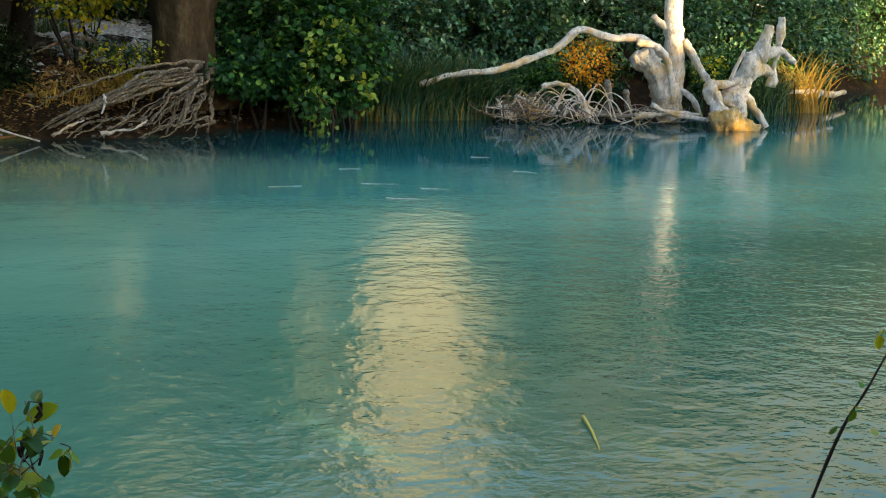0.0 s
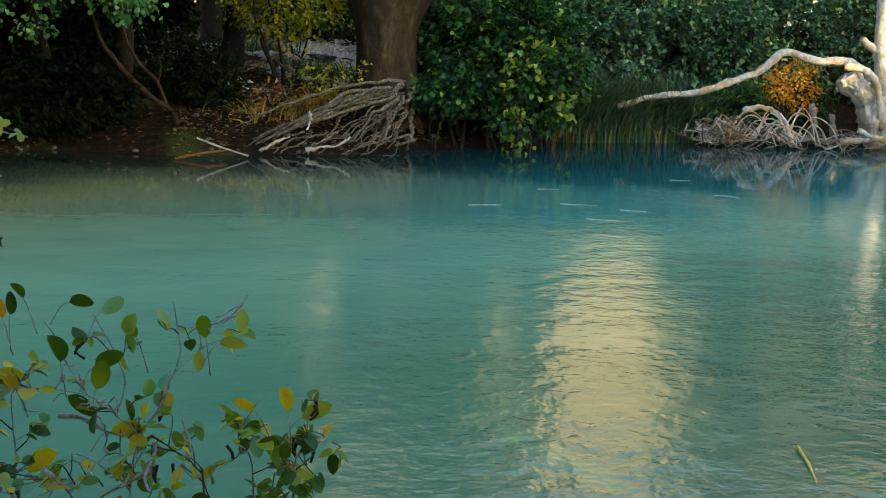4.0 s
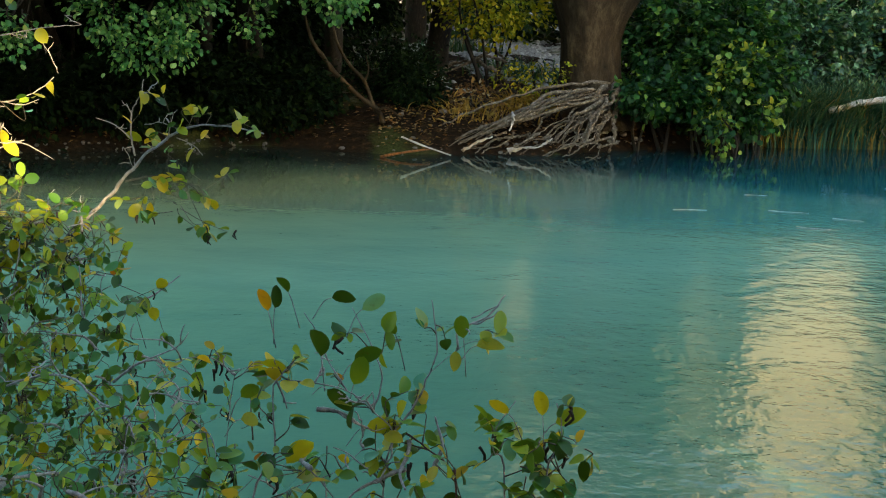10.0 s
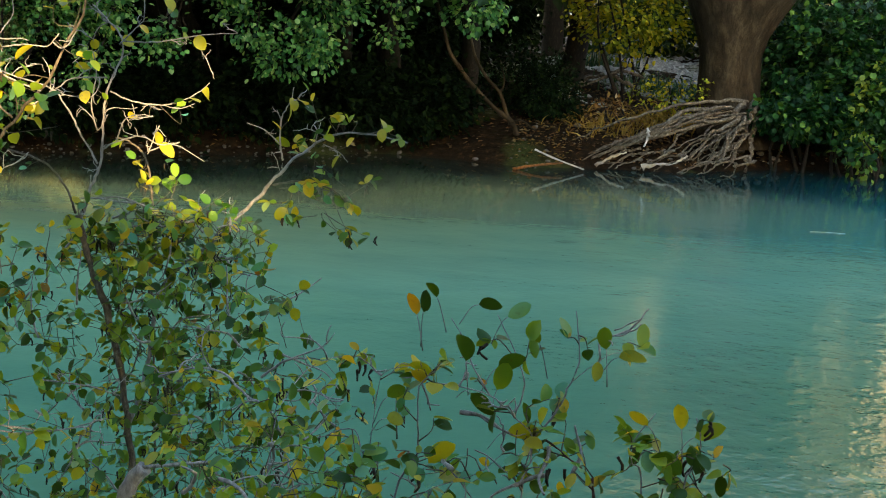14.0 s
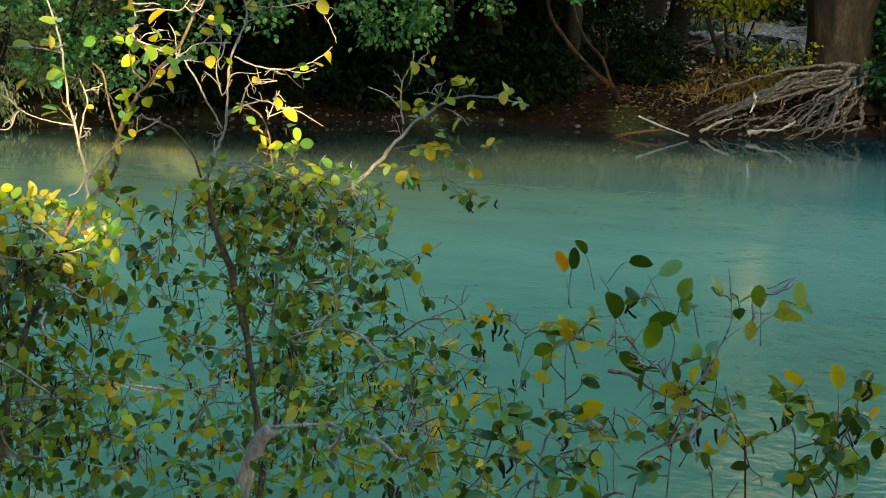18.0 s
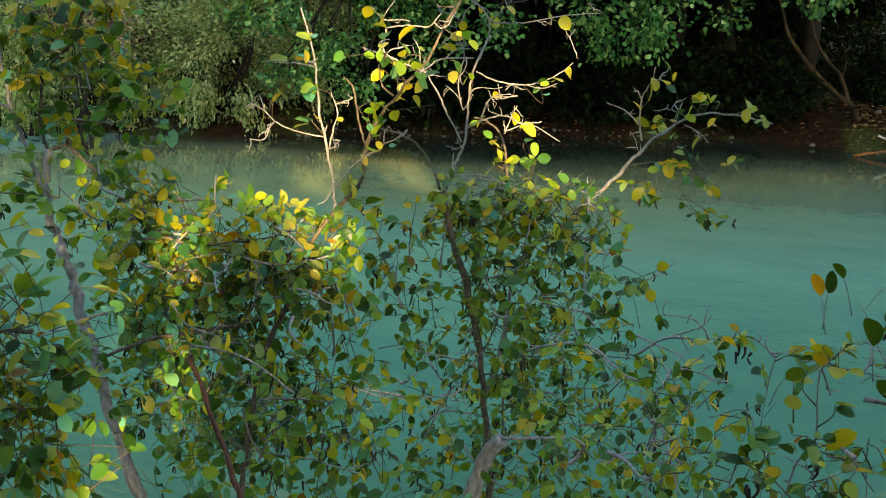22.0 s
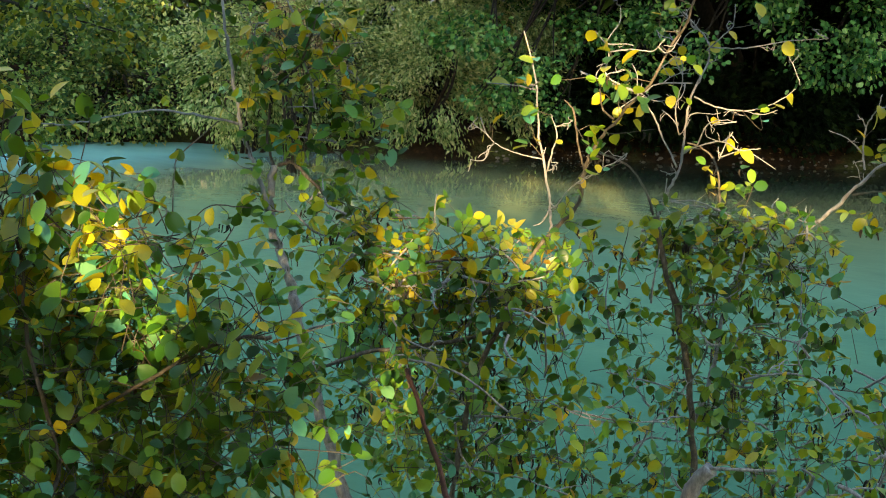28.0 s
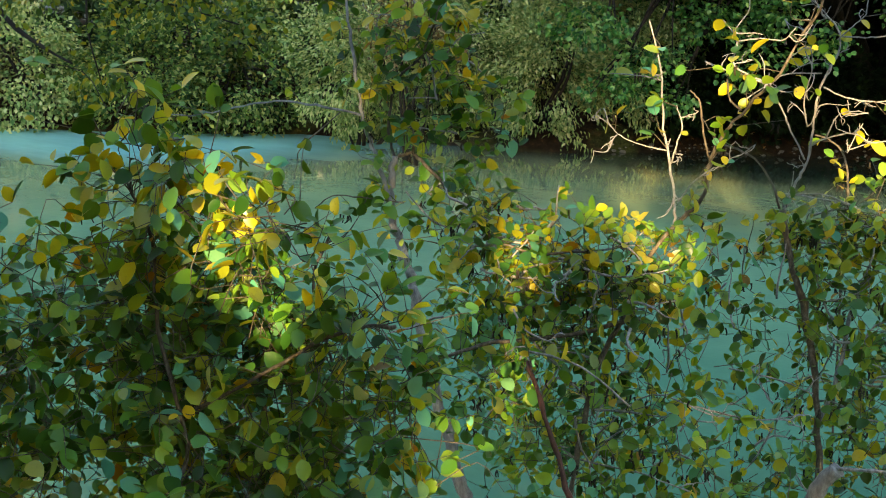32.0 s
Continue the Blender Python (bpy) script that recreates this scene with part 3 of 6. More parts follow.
clumps(g, small_leaf(), (-0.7, 18.4, 6.6), (2.35, 2.8, 2.6), 130, 26, 0.20, (0.34, 0.34, 0.26), keep=lambda c: (c[:, 2] > 2.6) & ~((c[:, 0] > -0.05) & (c[:, 0] < 1.05) & (np.sin(c[:, 2] * 9.0) > -0.45)))
part("crown", g, DARKENED_CROWN_LEAF, tree, kind="stuff", smooth=False)

for pts, r in (([(-0.28, 15.55, 0.52), (-0.26, 15.5, 0.42), (-0.30, 15.46, 0.30)], 0.022), ([(-0.30, 15.40, 0.06), (-0.10, 15.36, 0.12), (0.08, 15.36, 0.15), (0.22, 15.4, 0.24)], 0.026), ([(-0.85, 15.42, 0.04), (-0.66, 15.42, 0.16), (-0.5, 15.48, 0.22)], 0.024)):
    g = Geo()
    tube(g, pts, r, r * 0.5, 9, 5, 0.22, 0.008, 1.0, 0.9)
    part("root", g, DRIFT, tree, "bleached broken root end")

# pale snag lying over the roots' tips
for pts, r, mat, lab in (([(-1.52, 14.85, 0.24), (-1.3, 14.9, 0.15), (-0.95, 15.0, 0.03)], 0.014, DRIFT, "short bleached stick jutting from the water's edge"),
                         ([(-1.75, 14.72, 0.01), (-1.45, 14.8, 0.07), (-1.2, 15.0, 0.09)], 0.017, ORANGE_LEAF, "orange-brown wet stick at the water's edge")):
    st = thing("driftwood_stick", pts[0], lab, "driftwood", "sticks on the bank")
    g = Geo()
    tube(g, pts, r, r * 0.6, 6, 4)
    part("stick", g, WET_STICK if mat is ORANGE_LEAF else mat, st)

# ---------------------------------------------------------------- driftwood
snag = thing("driftwood_tree", (7.7, 18.1, 0.15), "bleached dead trunk with a long bare branch among river debris", "driftwood")
g = Geo()
tube(g, [(7.72, 18.1, 0.0), (7.72, 18.05, 0.5), (7.70, 18.0, 1.1), (7.64, 18.0, 1.5), (7.66, 18.05, 2.2), (7.7, 18.1, 3.1)], 0.165, 0.115, 14, 5, 0.05)
part("trunk", g, DRIFT, snag)
g = Geo()
tube(g, [(7.55, 17.95, 0.95), (7.17, 18.0, 1.20), (6.70, 18.0, 1.22), (6.22, 18.0, 1.32), (5.92, 18.0, 1.06), (5.45, 17.95, 0.88), (5.04, 17.9, 0.74), (4.38, 17.85, 0.66), (3.88, 17.8, 0.52)], 0.064, 0.040, 9, 5, 0.10, 0.008)
part("long_branch", g, DRIFT, snag)
for pts, r in (([(7.78, 17.9, 1.20), (7.92, 17.85, 1.0), (8.04, 17.8, 0.78), (8.14, 17.7, 0.62)], 0.065), ([(7.6, 18.0, 1.36), (7.42, 18.0, 1.46), (7.33, 18.0, 1.54)], 0.06),
               ([(7.02, 17.75, 1.16), (7.28, 17.7, 1.12), (7.46, 17.7, 0.95), (7.56, 17.7, 0.62), (7.62, 17.7, 0.30)], 0.055), ([(7.8, 18.0, 0.5), (7.95, 17.8, 0.35), (8.05, 17.7, 0.1)], 0.05)):
    g = Geo()
    tube(g, pts, r, r * 0.75, 9, 5, 0.12)
    part("branch_stub", g, DRIFT, snag)


def burl(geo, centre, radii, seed, amp=0.28, n=26):
    """A knotty rounded lump of root wood."""
    v = []
    for i in range(n + 1):
        th = math.pi * i / n
        for j in range(2 * n):
            ph = math.pi * j / n
            d = Vector((math.sin(th) * math.cos(ph), math.sin(th) * math.sin(ph), math.cos(th)))
            k = 1 + amp * noise.fractal(d * 1.7 + Vector((seed, seed * 2.3, 0)), 0.8, 2.1, 4) - 0.5 * amp * abs(noise.noise(d * 4.5 + Vector((seed, 0, seed))))
            v.append((centre[0] + radii[0] * d.x * k, centre[1] + radii[1] * d.y * k, centre[2] + radii[2] * d.z * k))
    m = 2 * n
    geo.add(v, [(i * m + j, i * m + (j + 1) % m, (i + 1) * m + (j + 1) % m, (i + 1) * m + j) for i in range(n) for j in range(m)])


for pts, r0, r1 in (([(7.60, 17.95, 0.18), (7.46, 17.9, 0.5), (7.30, 17.9, 0.80), (7.16, 17.92, 1.04)], 0.17, 0.19), ([(7.36, 17.9, 0.62), (7.2, 17.9, 0.82), (7.04, 17.92, 0.98)], 0.16, 0.12), ([(7.68, 17.9, 0.1), (7.6, 17.85, 0.3), (7.62, 17.85, 0.6)], 0.15, 0.10)):
    g = Geo()
    tube(g, pts, r0, r1, 22, 7, 0.05, 0.0, 1.0, 0.8)
    part("root_burl", g, DRIFT, snag, "knotty bleached root burl")

stump = thing("driftwood_stump", (8.4, 17.2, 0.0), "bleached upturned stump with knotty roots standing in shallow water", "driftwood")
for name, pts, r0, r1, sides, gn in (
    ("trunk", [(8.28, 17.3, 0.28), (8.38, 17.35, 0.46), (8.52, 17.4, 0.64), (8.66, 17.4, 0.86), (8.78, 17.4, 1.06), (8.84, 17.4, 1.26), (8.88, 17.4, 1.46)], 0.17, 0.07, 26, 0.8),
    ("foot", [(7.92, 17.0, 0.06), (8.08, 16.97, 0.12), (8.26, 16.95, 0.10), (8.42, 16.95, 0.07), (8.58, 16.95, 0.01)], 0.17, 0.10, 22, 0.8),
    ("root", [(8.06, 17.05, 0.10), (8.07, 17.2, 0.33), (7.98, 17.25, 0.52), (8.0, 17.3, 0.66)], 0.17, 0.10, 18, 0.8),
    ("root", [(8.02, 17.3, 0.60), (8.24, 17.3, 0.62), (8.44, 17.35, 0.68), (8.53, 17.4, 0.78)], 0.065, 0.05, 14, 0.6),
    ("root", [(8.96, 17.4, 0.58), (9.02, 17.4, 0.94), (9.03, 17.4, 1.26), (9.05, 17.4, 1.58)], 0.085, 0.055, 16, 0.8),
    ("root", [(8.74, 17.4, 1.0), (8.90, 17.38, 1.06), (9.05, 17.4, 1.1), (9.22, 17.4, 0.99), (9.32, 17.4, 0.93)], 0.13, 0.05, 16, 0.8),
    ("root", [(8.62, 17.4, 0.80), (8.80, 17.4, 0.84), (8.97, 17.4, 0.80)], 0.12, 0.09, 14, 0.8),
    ("root", [(8.47, 17.35, 0.53), (8.44, 17.2, 0.34), (8.42, 17.1, 0.02)], 0.13, 0.09, 14, 0.7),
    ("root", [(8.50, 17.35, 0.48), (8.68, 17.25, 0.28), (8.84, 17.2, 0.02)], 0.09, 0.05, 14, 0.7),
    ("root", [(8.28, 17.3, 0.66), (8.39, 17.3, 0.93), (8.48, 17.3, 1.12)], 0.03, 0.018, 9, 0.3)):
    g = Geo()
    tube(g, pts, r0, r1, sides, 7, 0.05, 0.0, 1.0, gn)
    # the foot takes ochre as the colour of low sun on it
    part(name, g, OCHRE_WOOD if name == "foot" else DRIFT, stump, "foot of the stump with low sun painted in as ochre" if name == "foot" else "")

# debris heap round the snag
for pts, r, lab in (
    ([(5.65, 17.8, 0.50), (5.9, 17.75, 0.56), (6.18, 17.7, 0.42), (6.34, 17.65, 0.05)], 0.045, "arched bleached branch in the debris heap"),
    ([(6.68, 17.9, 0.05), (6.70, 17.9, 0.35), (6.66, 17.92, 0.62)], 0.06, "grey upright stub of a broken branch"),
    ([(7.02, 17.9, 0.05), (6.98, 17.9, 0.3), (6.95, 17.9, 0.48)], 0.055, "grey upright stub of a broken branch"),
    ([(7.0, 17.6, 0.12), (7.5, 17.5, 0.16), (8.0, 17.35, 0.10)], 0.05, "bleached driftwood stick on the water's edge"),
    ([(7.2, 17.5, 0.30), (7.45, 17.5, 0.2), (7.9, 17.4, 0.18)], 0.04, "bleached driftwood stick on the water's edge"),
    ([(5.9, 17.8, 0.14), (6.6, 17.7, 0.12), (7.4, 17.6, 0.16)], 0.04, "grey driftwood stick in the debris heap"),
    ([(5.3, 17.9, 0.22), (6.0, 17.85, 0.2), (6.9, 17.8, 0.12)], 0.035, "grey driftwood stick in the debris heap"),
    ([(9.6, 19.4, 0.22), (10.5, 19.6, 0.34), (11.5, 20.2, 0.3)], 0.04, "bleached driftwood log on the bank"),
    ([(10.9, 20.6, 0.12), (11.8, 21.0, 0.2), (12.6, 21.9, 0.18)], 0.06, "bleached driftwood log on the bank"),
    ([(10.8, 20.2, 0.2), (11.6, 20.9, 0.4), (12.2, 21.6, 0.75)], 0.03, "bleached driftwood log on the bank")):
    st = thing("driftwood_branch", pts[0], lab, "driftwood", "sticks on the bank")
    g = Geo()
    tube(g, pts, r, r * 0.7, 7, 5, 0.12, 0.008)
    part("stick", g, DRIFT if "bleached" in lab else GREY_STICK, st)
mat_ob = thing("root_tangle", (5.3, 17.95, 0.05), "matted tangle of grey roots and twigs washed against the bank", "driftwood")
for k in range(46):
    a = np.array((4.95 + rng.random() * 0.55, 17.85 + rng.normal(0, 0.1), 0.06))
    tip = a + np.array((rng.normal(0.1, 0.25), rng.normal(0, 0.1), 0.12 + 0.3 * rng.random()))
    g = Geo()
    tube(g, [a, (a + tip) / 2 + rng.normal(0, 0.07, 3), tip, tip + np.array((rng.normal(0, 0.15), -0.05, -0.2 * rng.random()))], 0.013, 0.006, 5, 3)
    part("root", g, ROOT_BARK if k % 2 else DRIFT, mat_ob)
wad = thing("root_wad", (5.45, 17.7, 0.05), "ochre clump of washed-out roots against the bank", "driftwood")
for k in range(44):
    q = np.array((5.42 + rng.normal(0, 0.16), 17.62 + rng.normal(0, 0.06), 0.24 + rng.normal(0, 0.09)))
    d = unit(np.array((rng.normal(0, 1), 0.3 * rng.normal(), 0.5 - abs(rng.normal())))) * (0.10 + 0.10 * rng.random())
    g = Geo()
    tube(g, [q - d, q + rng.normal(0, 0.05, 3), q + d], 0.011, 0.005, 5, 3)
    part("root", g, OCHRE_WOOD if k % 3 == 0 else GREY_STICK if k % 3 == 1 else ROOT_BARK, wad)
for k in range(16):
    x = 5.6 + 1.1 * rng.random()
    h, w = 0.18 + 0.3 * rng.random(), 0.12 + 0.25 * rng.random()
    st = thing("debris_twig", (x, 17.7, 0.1), "thin bleached root arching out of the debris heap", "driftwood", "debris twigs")
    g = Geo()
    tube(g, [(x - w, 17.7, 0.10), (x - w * 0.3, 17.68, 0.10 + h), (x + w * 0.5, 17.66, 0.06 + h * 0.8), (x + w, 17.64, 0.04)], 0.011, 0.006, 5, 4)
    part("twig", g, DRIFT, st)
for k in range(90):
    x = 5.0 + 3.0 * rng.random()
    y = 17.75 + rng.normal(0, 0.14)
    z = 0.05 + 0.16 * rng.random()
    ang, ln = rng.normal(0, 0.7), 0.25 + 0.5 * rng.random()
    d = np.array((math.cos(ang), 0.3 * math.sin(ang), 0.35 * rng.normal())) * ln * 0.5
    st = thing("debris_twig", (x, y, z), "grey driftwood twig in the debris heap", "driftwood", "debris twigs")
    g = Geo()
    p0 = np.array((x, y, z))
    tube(g, [p0 - d * 0.8, p0 + rng.normal(0, 0.05, 3), p0 + d * 0.8], 0.006 + 0.008 * rng.random(), 0.005, 5, 3)
    part("twig", g, DRIFT if k % 2 == 0 else GREY_STICK, st)

# ---------------------------------------------------------------- shrubs, sedges and trees along the far bank
for x, y, z, rx, rz, n in ((1.75, 17.1, 1.45, 0.62, 0.62, 40), (2.55, 17.2, 1.55, 0.60, 0.60, 40), (2.25, 16.75, 0.98, 0.50, 0.50, 36), (2.85, 17.2, 1.0, 0.48, 0.50, 34), (2.22, 16.5, 0.42, 0.13, 0.32, 8), (1.70, 16.7, 0.74, 0.50, 0.22, 28), (1.35, 16.55, 0.68, 0.36, 0.22, 20), (2.75, 16.9, 0.55, 0.3, 0.26, 12), (1.55, 17.4, 1.0, 0.6, 0.5, 30)):
    shrub("bank_shrub", (x, y, z), (rx, 0.42, rz), int(n * 0.9), 46, 0.084, GREEN_LEAF, "dense green leafy shrub hanging over the water", spread=0.085, group="bank shrubs", stems=2, shape=oval_leaf(0.95))
for x, y, z, rx, rz, n in ((2.42, 16.35, 0.72, 0.30, 0.40, 8), (2.62, 16.5, 1.12, 0.34, 0.34, 6), (2.30, 16.25, 0.28, 0.12, 0.22, 4), (2.85, 16.5, 0.55, 0.2, 0.2, 4)):
    shrub("bank_shrub", (x, y, z), (rx, 0.16, rz), n, 15, 0.086, SPRAY_LEAF, "yellow-green leafy spray on the bank shrub", spread=0.075, group="bank shrubs", stems=1, shape=oval_leaf(0.95))
# very dark leaves inside the shrubs paint the shade between their clumps
shrub("dark_shrub", (2.1, 17.7, 1.0), (1.1, 0.4, 0.9), 120, 34, 0.10, DARKENED_CROWN_LEAF, "inner leaf mass darkened to put shade in the bank shrubs' gaps", spread=0.14, group="shaded shrubs")
for x, y, z, r, n in ((3.6, 19.2, 1.3, 0.9, 80), (4.8, 19.6, 1.2, 0.95, 80), (5.9, 19.6, 1.25, 0.8, 70), (7.0, 20.2, 1.5, 0.95, 70), (8.6, 20.4, 1.4, 0.95, 70), (2.6, 19.5, 1.6, 0.8, 60), (10.2, 21.2, 1.5, 1.0, 60), (11.2, 21.6, 1.1, 1.0, 60), (12.6, 23.9, 1.2, 1.1, 60), (13.4, 24.9, 1.5, 1.2, 60), (11.6, 22.9, 0.8, 0.9, 60), (13.0, 24.4, 0.8, 0.9, 50), (14.8, 25.8, 0.9, 1.0, 50), (10.7, 21.3, 0.7, 0.7, 50), (14.0, 26.5, 1.8, 1.3, 60), (16.0, 28.0, 1.9, 1.5, 60)):
    shrub("thicket_shrub", (x, y, z), (r, 0.7, r), n, 50, 0.095, THICKET_LEAF, "dark green thicket shrub behind the sedges", spread=0.10, group="thicket shrubs")
for x, y, z, rx, n in ((5.7, 18.5, 0.42, 0.5, 30), (6.6, 18.9, 0.5, 0.7, 40), (8.9, 19.0, 0.5, 0.6, 36), (10.2, 20.3, 0.55, 0.6, 36), (11.3, 21.2, 0.5, 0.6, 36), (12.2, 23.2, 0.5, 0.7, 36), (9.6, 20.0, 0.6, 0.5, 30)):
    shrub("dark_shrub", (x, y, z), (rx, 0.3, 0.36), n, 40, 0.08, GREEN_LEAF, "low dark shrub behind the driftwood", spread=0.08, group="shaded shrubs", stems=2)
for x, y, h in ((10.3, 20.0, 0.7), (10.9, 20.4, 0.6), (11.5, 21.5, 0.6), (12.0, 22.9, 0.6), (8.75, 18.7, 0.6), (6.0, 18.3, 0.45), (5.4, 18.3, 0.6)):
    tuft("sedge_clump", (x, y, 0), h, 240, (0.24, 0.12), SEDGE, "arching green sedge on the bank", 0.6, group="sedges")
for x in (10.6, 11.2, 11.9, 12.7):
    y = float(np.interp(x, SHORE_X, SHORE_Y)) + 0.55
    shrub("dark_shrub", (x, y, 0.42), (0.5, 0.3, 0.34), 34, 40, 0.08, GREEN_LEAF, "low dark shrub at the edge of the water", spread=0.08, group="shaded shrubs", stems=2)
shrub("orange_shrub", (6.55, 18.45, 0.84), (0.42, 0.28, 0.36), 50, 20, 0.048, ORANGE_LEAF, "small shrub with bright orange autumn leaves", spread=0.07)
shrub("yellow_shrub", (8.35, 18.3, 0.75), (0.22, 0.2, 0.3), 14, 12, 0.06, YELLOW_LEAF, "small yellow-green shrub among the driftwood", spread=0.06)
shrub("yellow_tree", (-0.70, 17.7, 1.92), (0.75, 0.5, 0.62), 50, 44, 0.062, YELLOW_LEAF, "young tree with yellow-green autumn leaves", "tree", spread=0.10, shape=oval_leaf(0.9))
shrub("yellow_shrub", (-0.05, 16.8, 0.86), (0.5, 0.25, 0.22), 20, 18, 0.06, YELLOW_LEAF, "low yellowing shrub above the roots", spread=0.07)
shrub("rusty_fern", (-0.75, 16.5, 0.52), (0.36, 0.2, 0.24), 26, 16, 0.06, LITTER, "rust-coloured low plant on the bank", spread=0.06)
for x, n in ((3.3, 800), (3.65, 950), (4.05, 950), (4.45, 950), (4.85, 750)):
    tuft("sedge_clump", (x, float(np.interp(x, SHORE_X, SHORE_Y)) + 0.02, 0), 1.0, n, (0.20, 0.12), SEDGE, "tall arching green sedge with straw-coloured base at the water", 0.55, group="sedges")
for x in (3.2, 3.5, 3.8, 4.1, 4.4, 4.7, 5.0):
    tuft("dry_grass", (x, float(np.interp(x, SHORE_X, SHORE_Y)) - 0.14, 0), 0.42, 150, (0.16, 0.05), DRY_GRASS, "straw-coloured dead sedge base at the waterline", 0.2, "grass", group="dry grass tufts")
for x, y, h in ((9.7, 19.3, 0.9), (10.0, 19.6, 0.9), (9.3, 19.2, 0.7)):
    tuft("sedge_clump", (x, y, 0), h, 220, (0.2, 0.16), SEDGE, "arching green sedge on the bank", 0.6, group="sedges")
tuft("dry_grass", (10.7, 19.9, 0), 1.2, 190, (0.2, 0.16), DRY_GRASS, "tall tuft of golden dry grass on the bank", 0.6, "grass")
# rounded bushes in the same shade-toned leaf
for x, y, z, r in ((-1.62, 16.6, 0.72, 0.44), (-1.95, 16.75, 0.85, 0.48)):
    shrub("dark_shrub", (x, y, z), (r, 0.35, 0.50), 60, 40, 0.06, SHADE_TONED_LEAF, "dark rounded bush above the shaded bank", spread=0.09, group="shaded shrubs", stems=2)
for x, y, h in ((-0.78, 16.45, 0.30), (-0.38, 16.75, 0.34), (0.0, 16.85, 0.36), (-1.05, 16.2, 0.22)):
    tuft("dry_grass", (x, y, 0), h, 70, (0.20, 0.20), DRY_GRASS, "tuft of golden dry grass above the exposed roots", 1.1, "grass", group="dry grass tufts")
for x, y, h in ((0.0, 18.6, 0.35), (-0.6, 19.2, 0.3), (1.9, 21.0, 0.5), (2.4, 20.4, 0.4), (-2.4, 19.0, 0.35), (-1.5, 21.5, 0.35)):
    tuft("grass_tuft", (x, y, 0), h, 160, (0.3, 0.2), SEDGE, "low green grass tuft on the gravel", 0.6, "grass", group="grass tufts")

# forked stems on the shaded bank
fork = thing("forked_sapling", (-1.95, 15.7, 0.3), "brown forked bare stems leaning out of the dark bank", "tree")
for pts, r in (([(-1.86, 15.7, 0.30), (-1.94, 15.7, 0.47), (-2.13, 15.7, 0.6), (-2.43, 15.7, 0.86), (-2.63, 15.7, 1.1), (-2.75, 15.7, 1.26), (-2.86, 15.75, 1.55), (-3.0, 15.9, 1.9)], 0.034), ([(-1.95, 15.7, 0.42), (-2.01, 15.7, 0.58), (-2.11, 15.7, 0.82), (-2.28, 15.7, 0.99), (-2.42, 15.7, 1.2), (-2.5, 15.75, 1.42), (-2.62, 15.9, 1.9)], 0.024), ([(-2.1, 15.7, 0.8), (-2.06, 15.72, 0.94), (-2.1, 15.75, 1.12)], 0.012), ([(-1.94, 15.65, 0.46), (-1.8, 15.6, 0.5), (-1.62, 15.6, 0.38)], 0.014)):
    g = Geo()
    tube(g, pts, r, r * 0.6, 8, 5, 0.08)
    part("stem", g, TRUNK_BARK, fork)

dark_tree = thing("leaning_tree", (-5.9, 15.4, 0.3), "dark leaning tree trunk rooted on the shaded bank", "tree")
for pts, r in (([(-5.75, 15.45, 0.1), (-5.85, 15.5, 0.6), (-6.02, 15.5, 1.25), (-6.2, 15.5, 1.8), (-6.3, 15.6, 3.4)], 0.14), ([(-5.8, 15.4, 0.25), (-6.1, 15.3, 0.2), (-6.45, 15.2, 0.3), (-6.7, 15.2, 0.25)], 0.06), ([(-5.8, 15.5, 0.3), (-5.7, 15.5, 0.9), (-5.75, 15.6, 2.2)], 0.035)):
    g = Geo()
    tube(g, pts, r, r * 0.7, 9, 5, 0.1)
    part("limb", g, DARK_STEM, dark_tree)

# pale leafy boughs that hang over the water from trees above
BOUGHS = [(-4.1, 14.6, 1.62, 0.50, 0.42, 36), (-4.05, 14.5, 1.12, 0.28, 0.30, 18), (-3.25, 14.9, 1.85, 0.6, 0.3, 11), (-2.35, 15.4, 1.75, 0.4, 0.32, 26), (-3.3, 14.9, 1.34, 0.2, 0.26, 6), (-5.2, 14.3, 1.85, 0.7, 0.3, 34), (-4.6, 14.6, 2.3, 1.2, 0.3, 22), (-2.4, 15.6, 2.4, 1.0, 0.3, 16)]
LOW_BOUGHS = {q[:2] for q in BOUGHS}
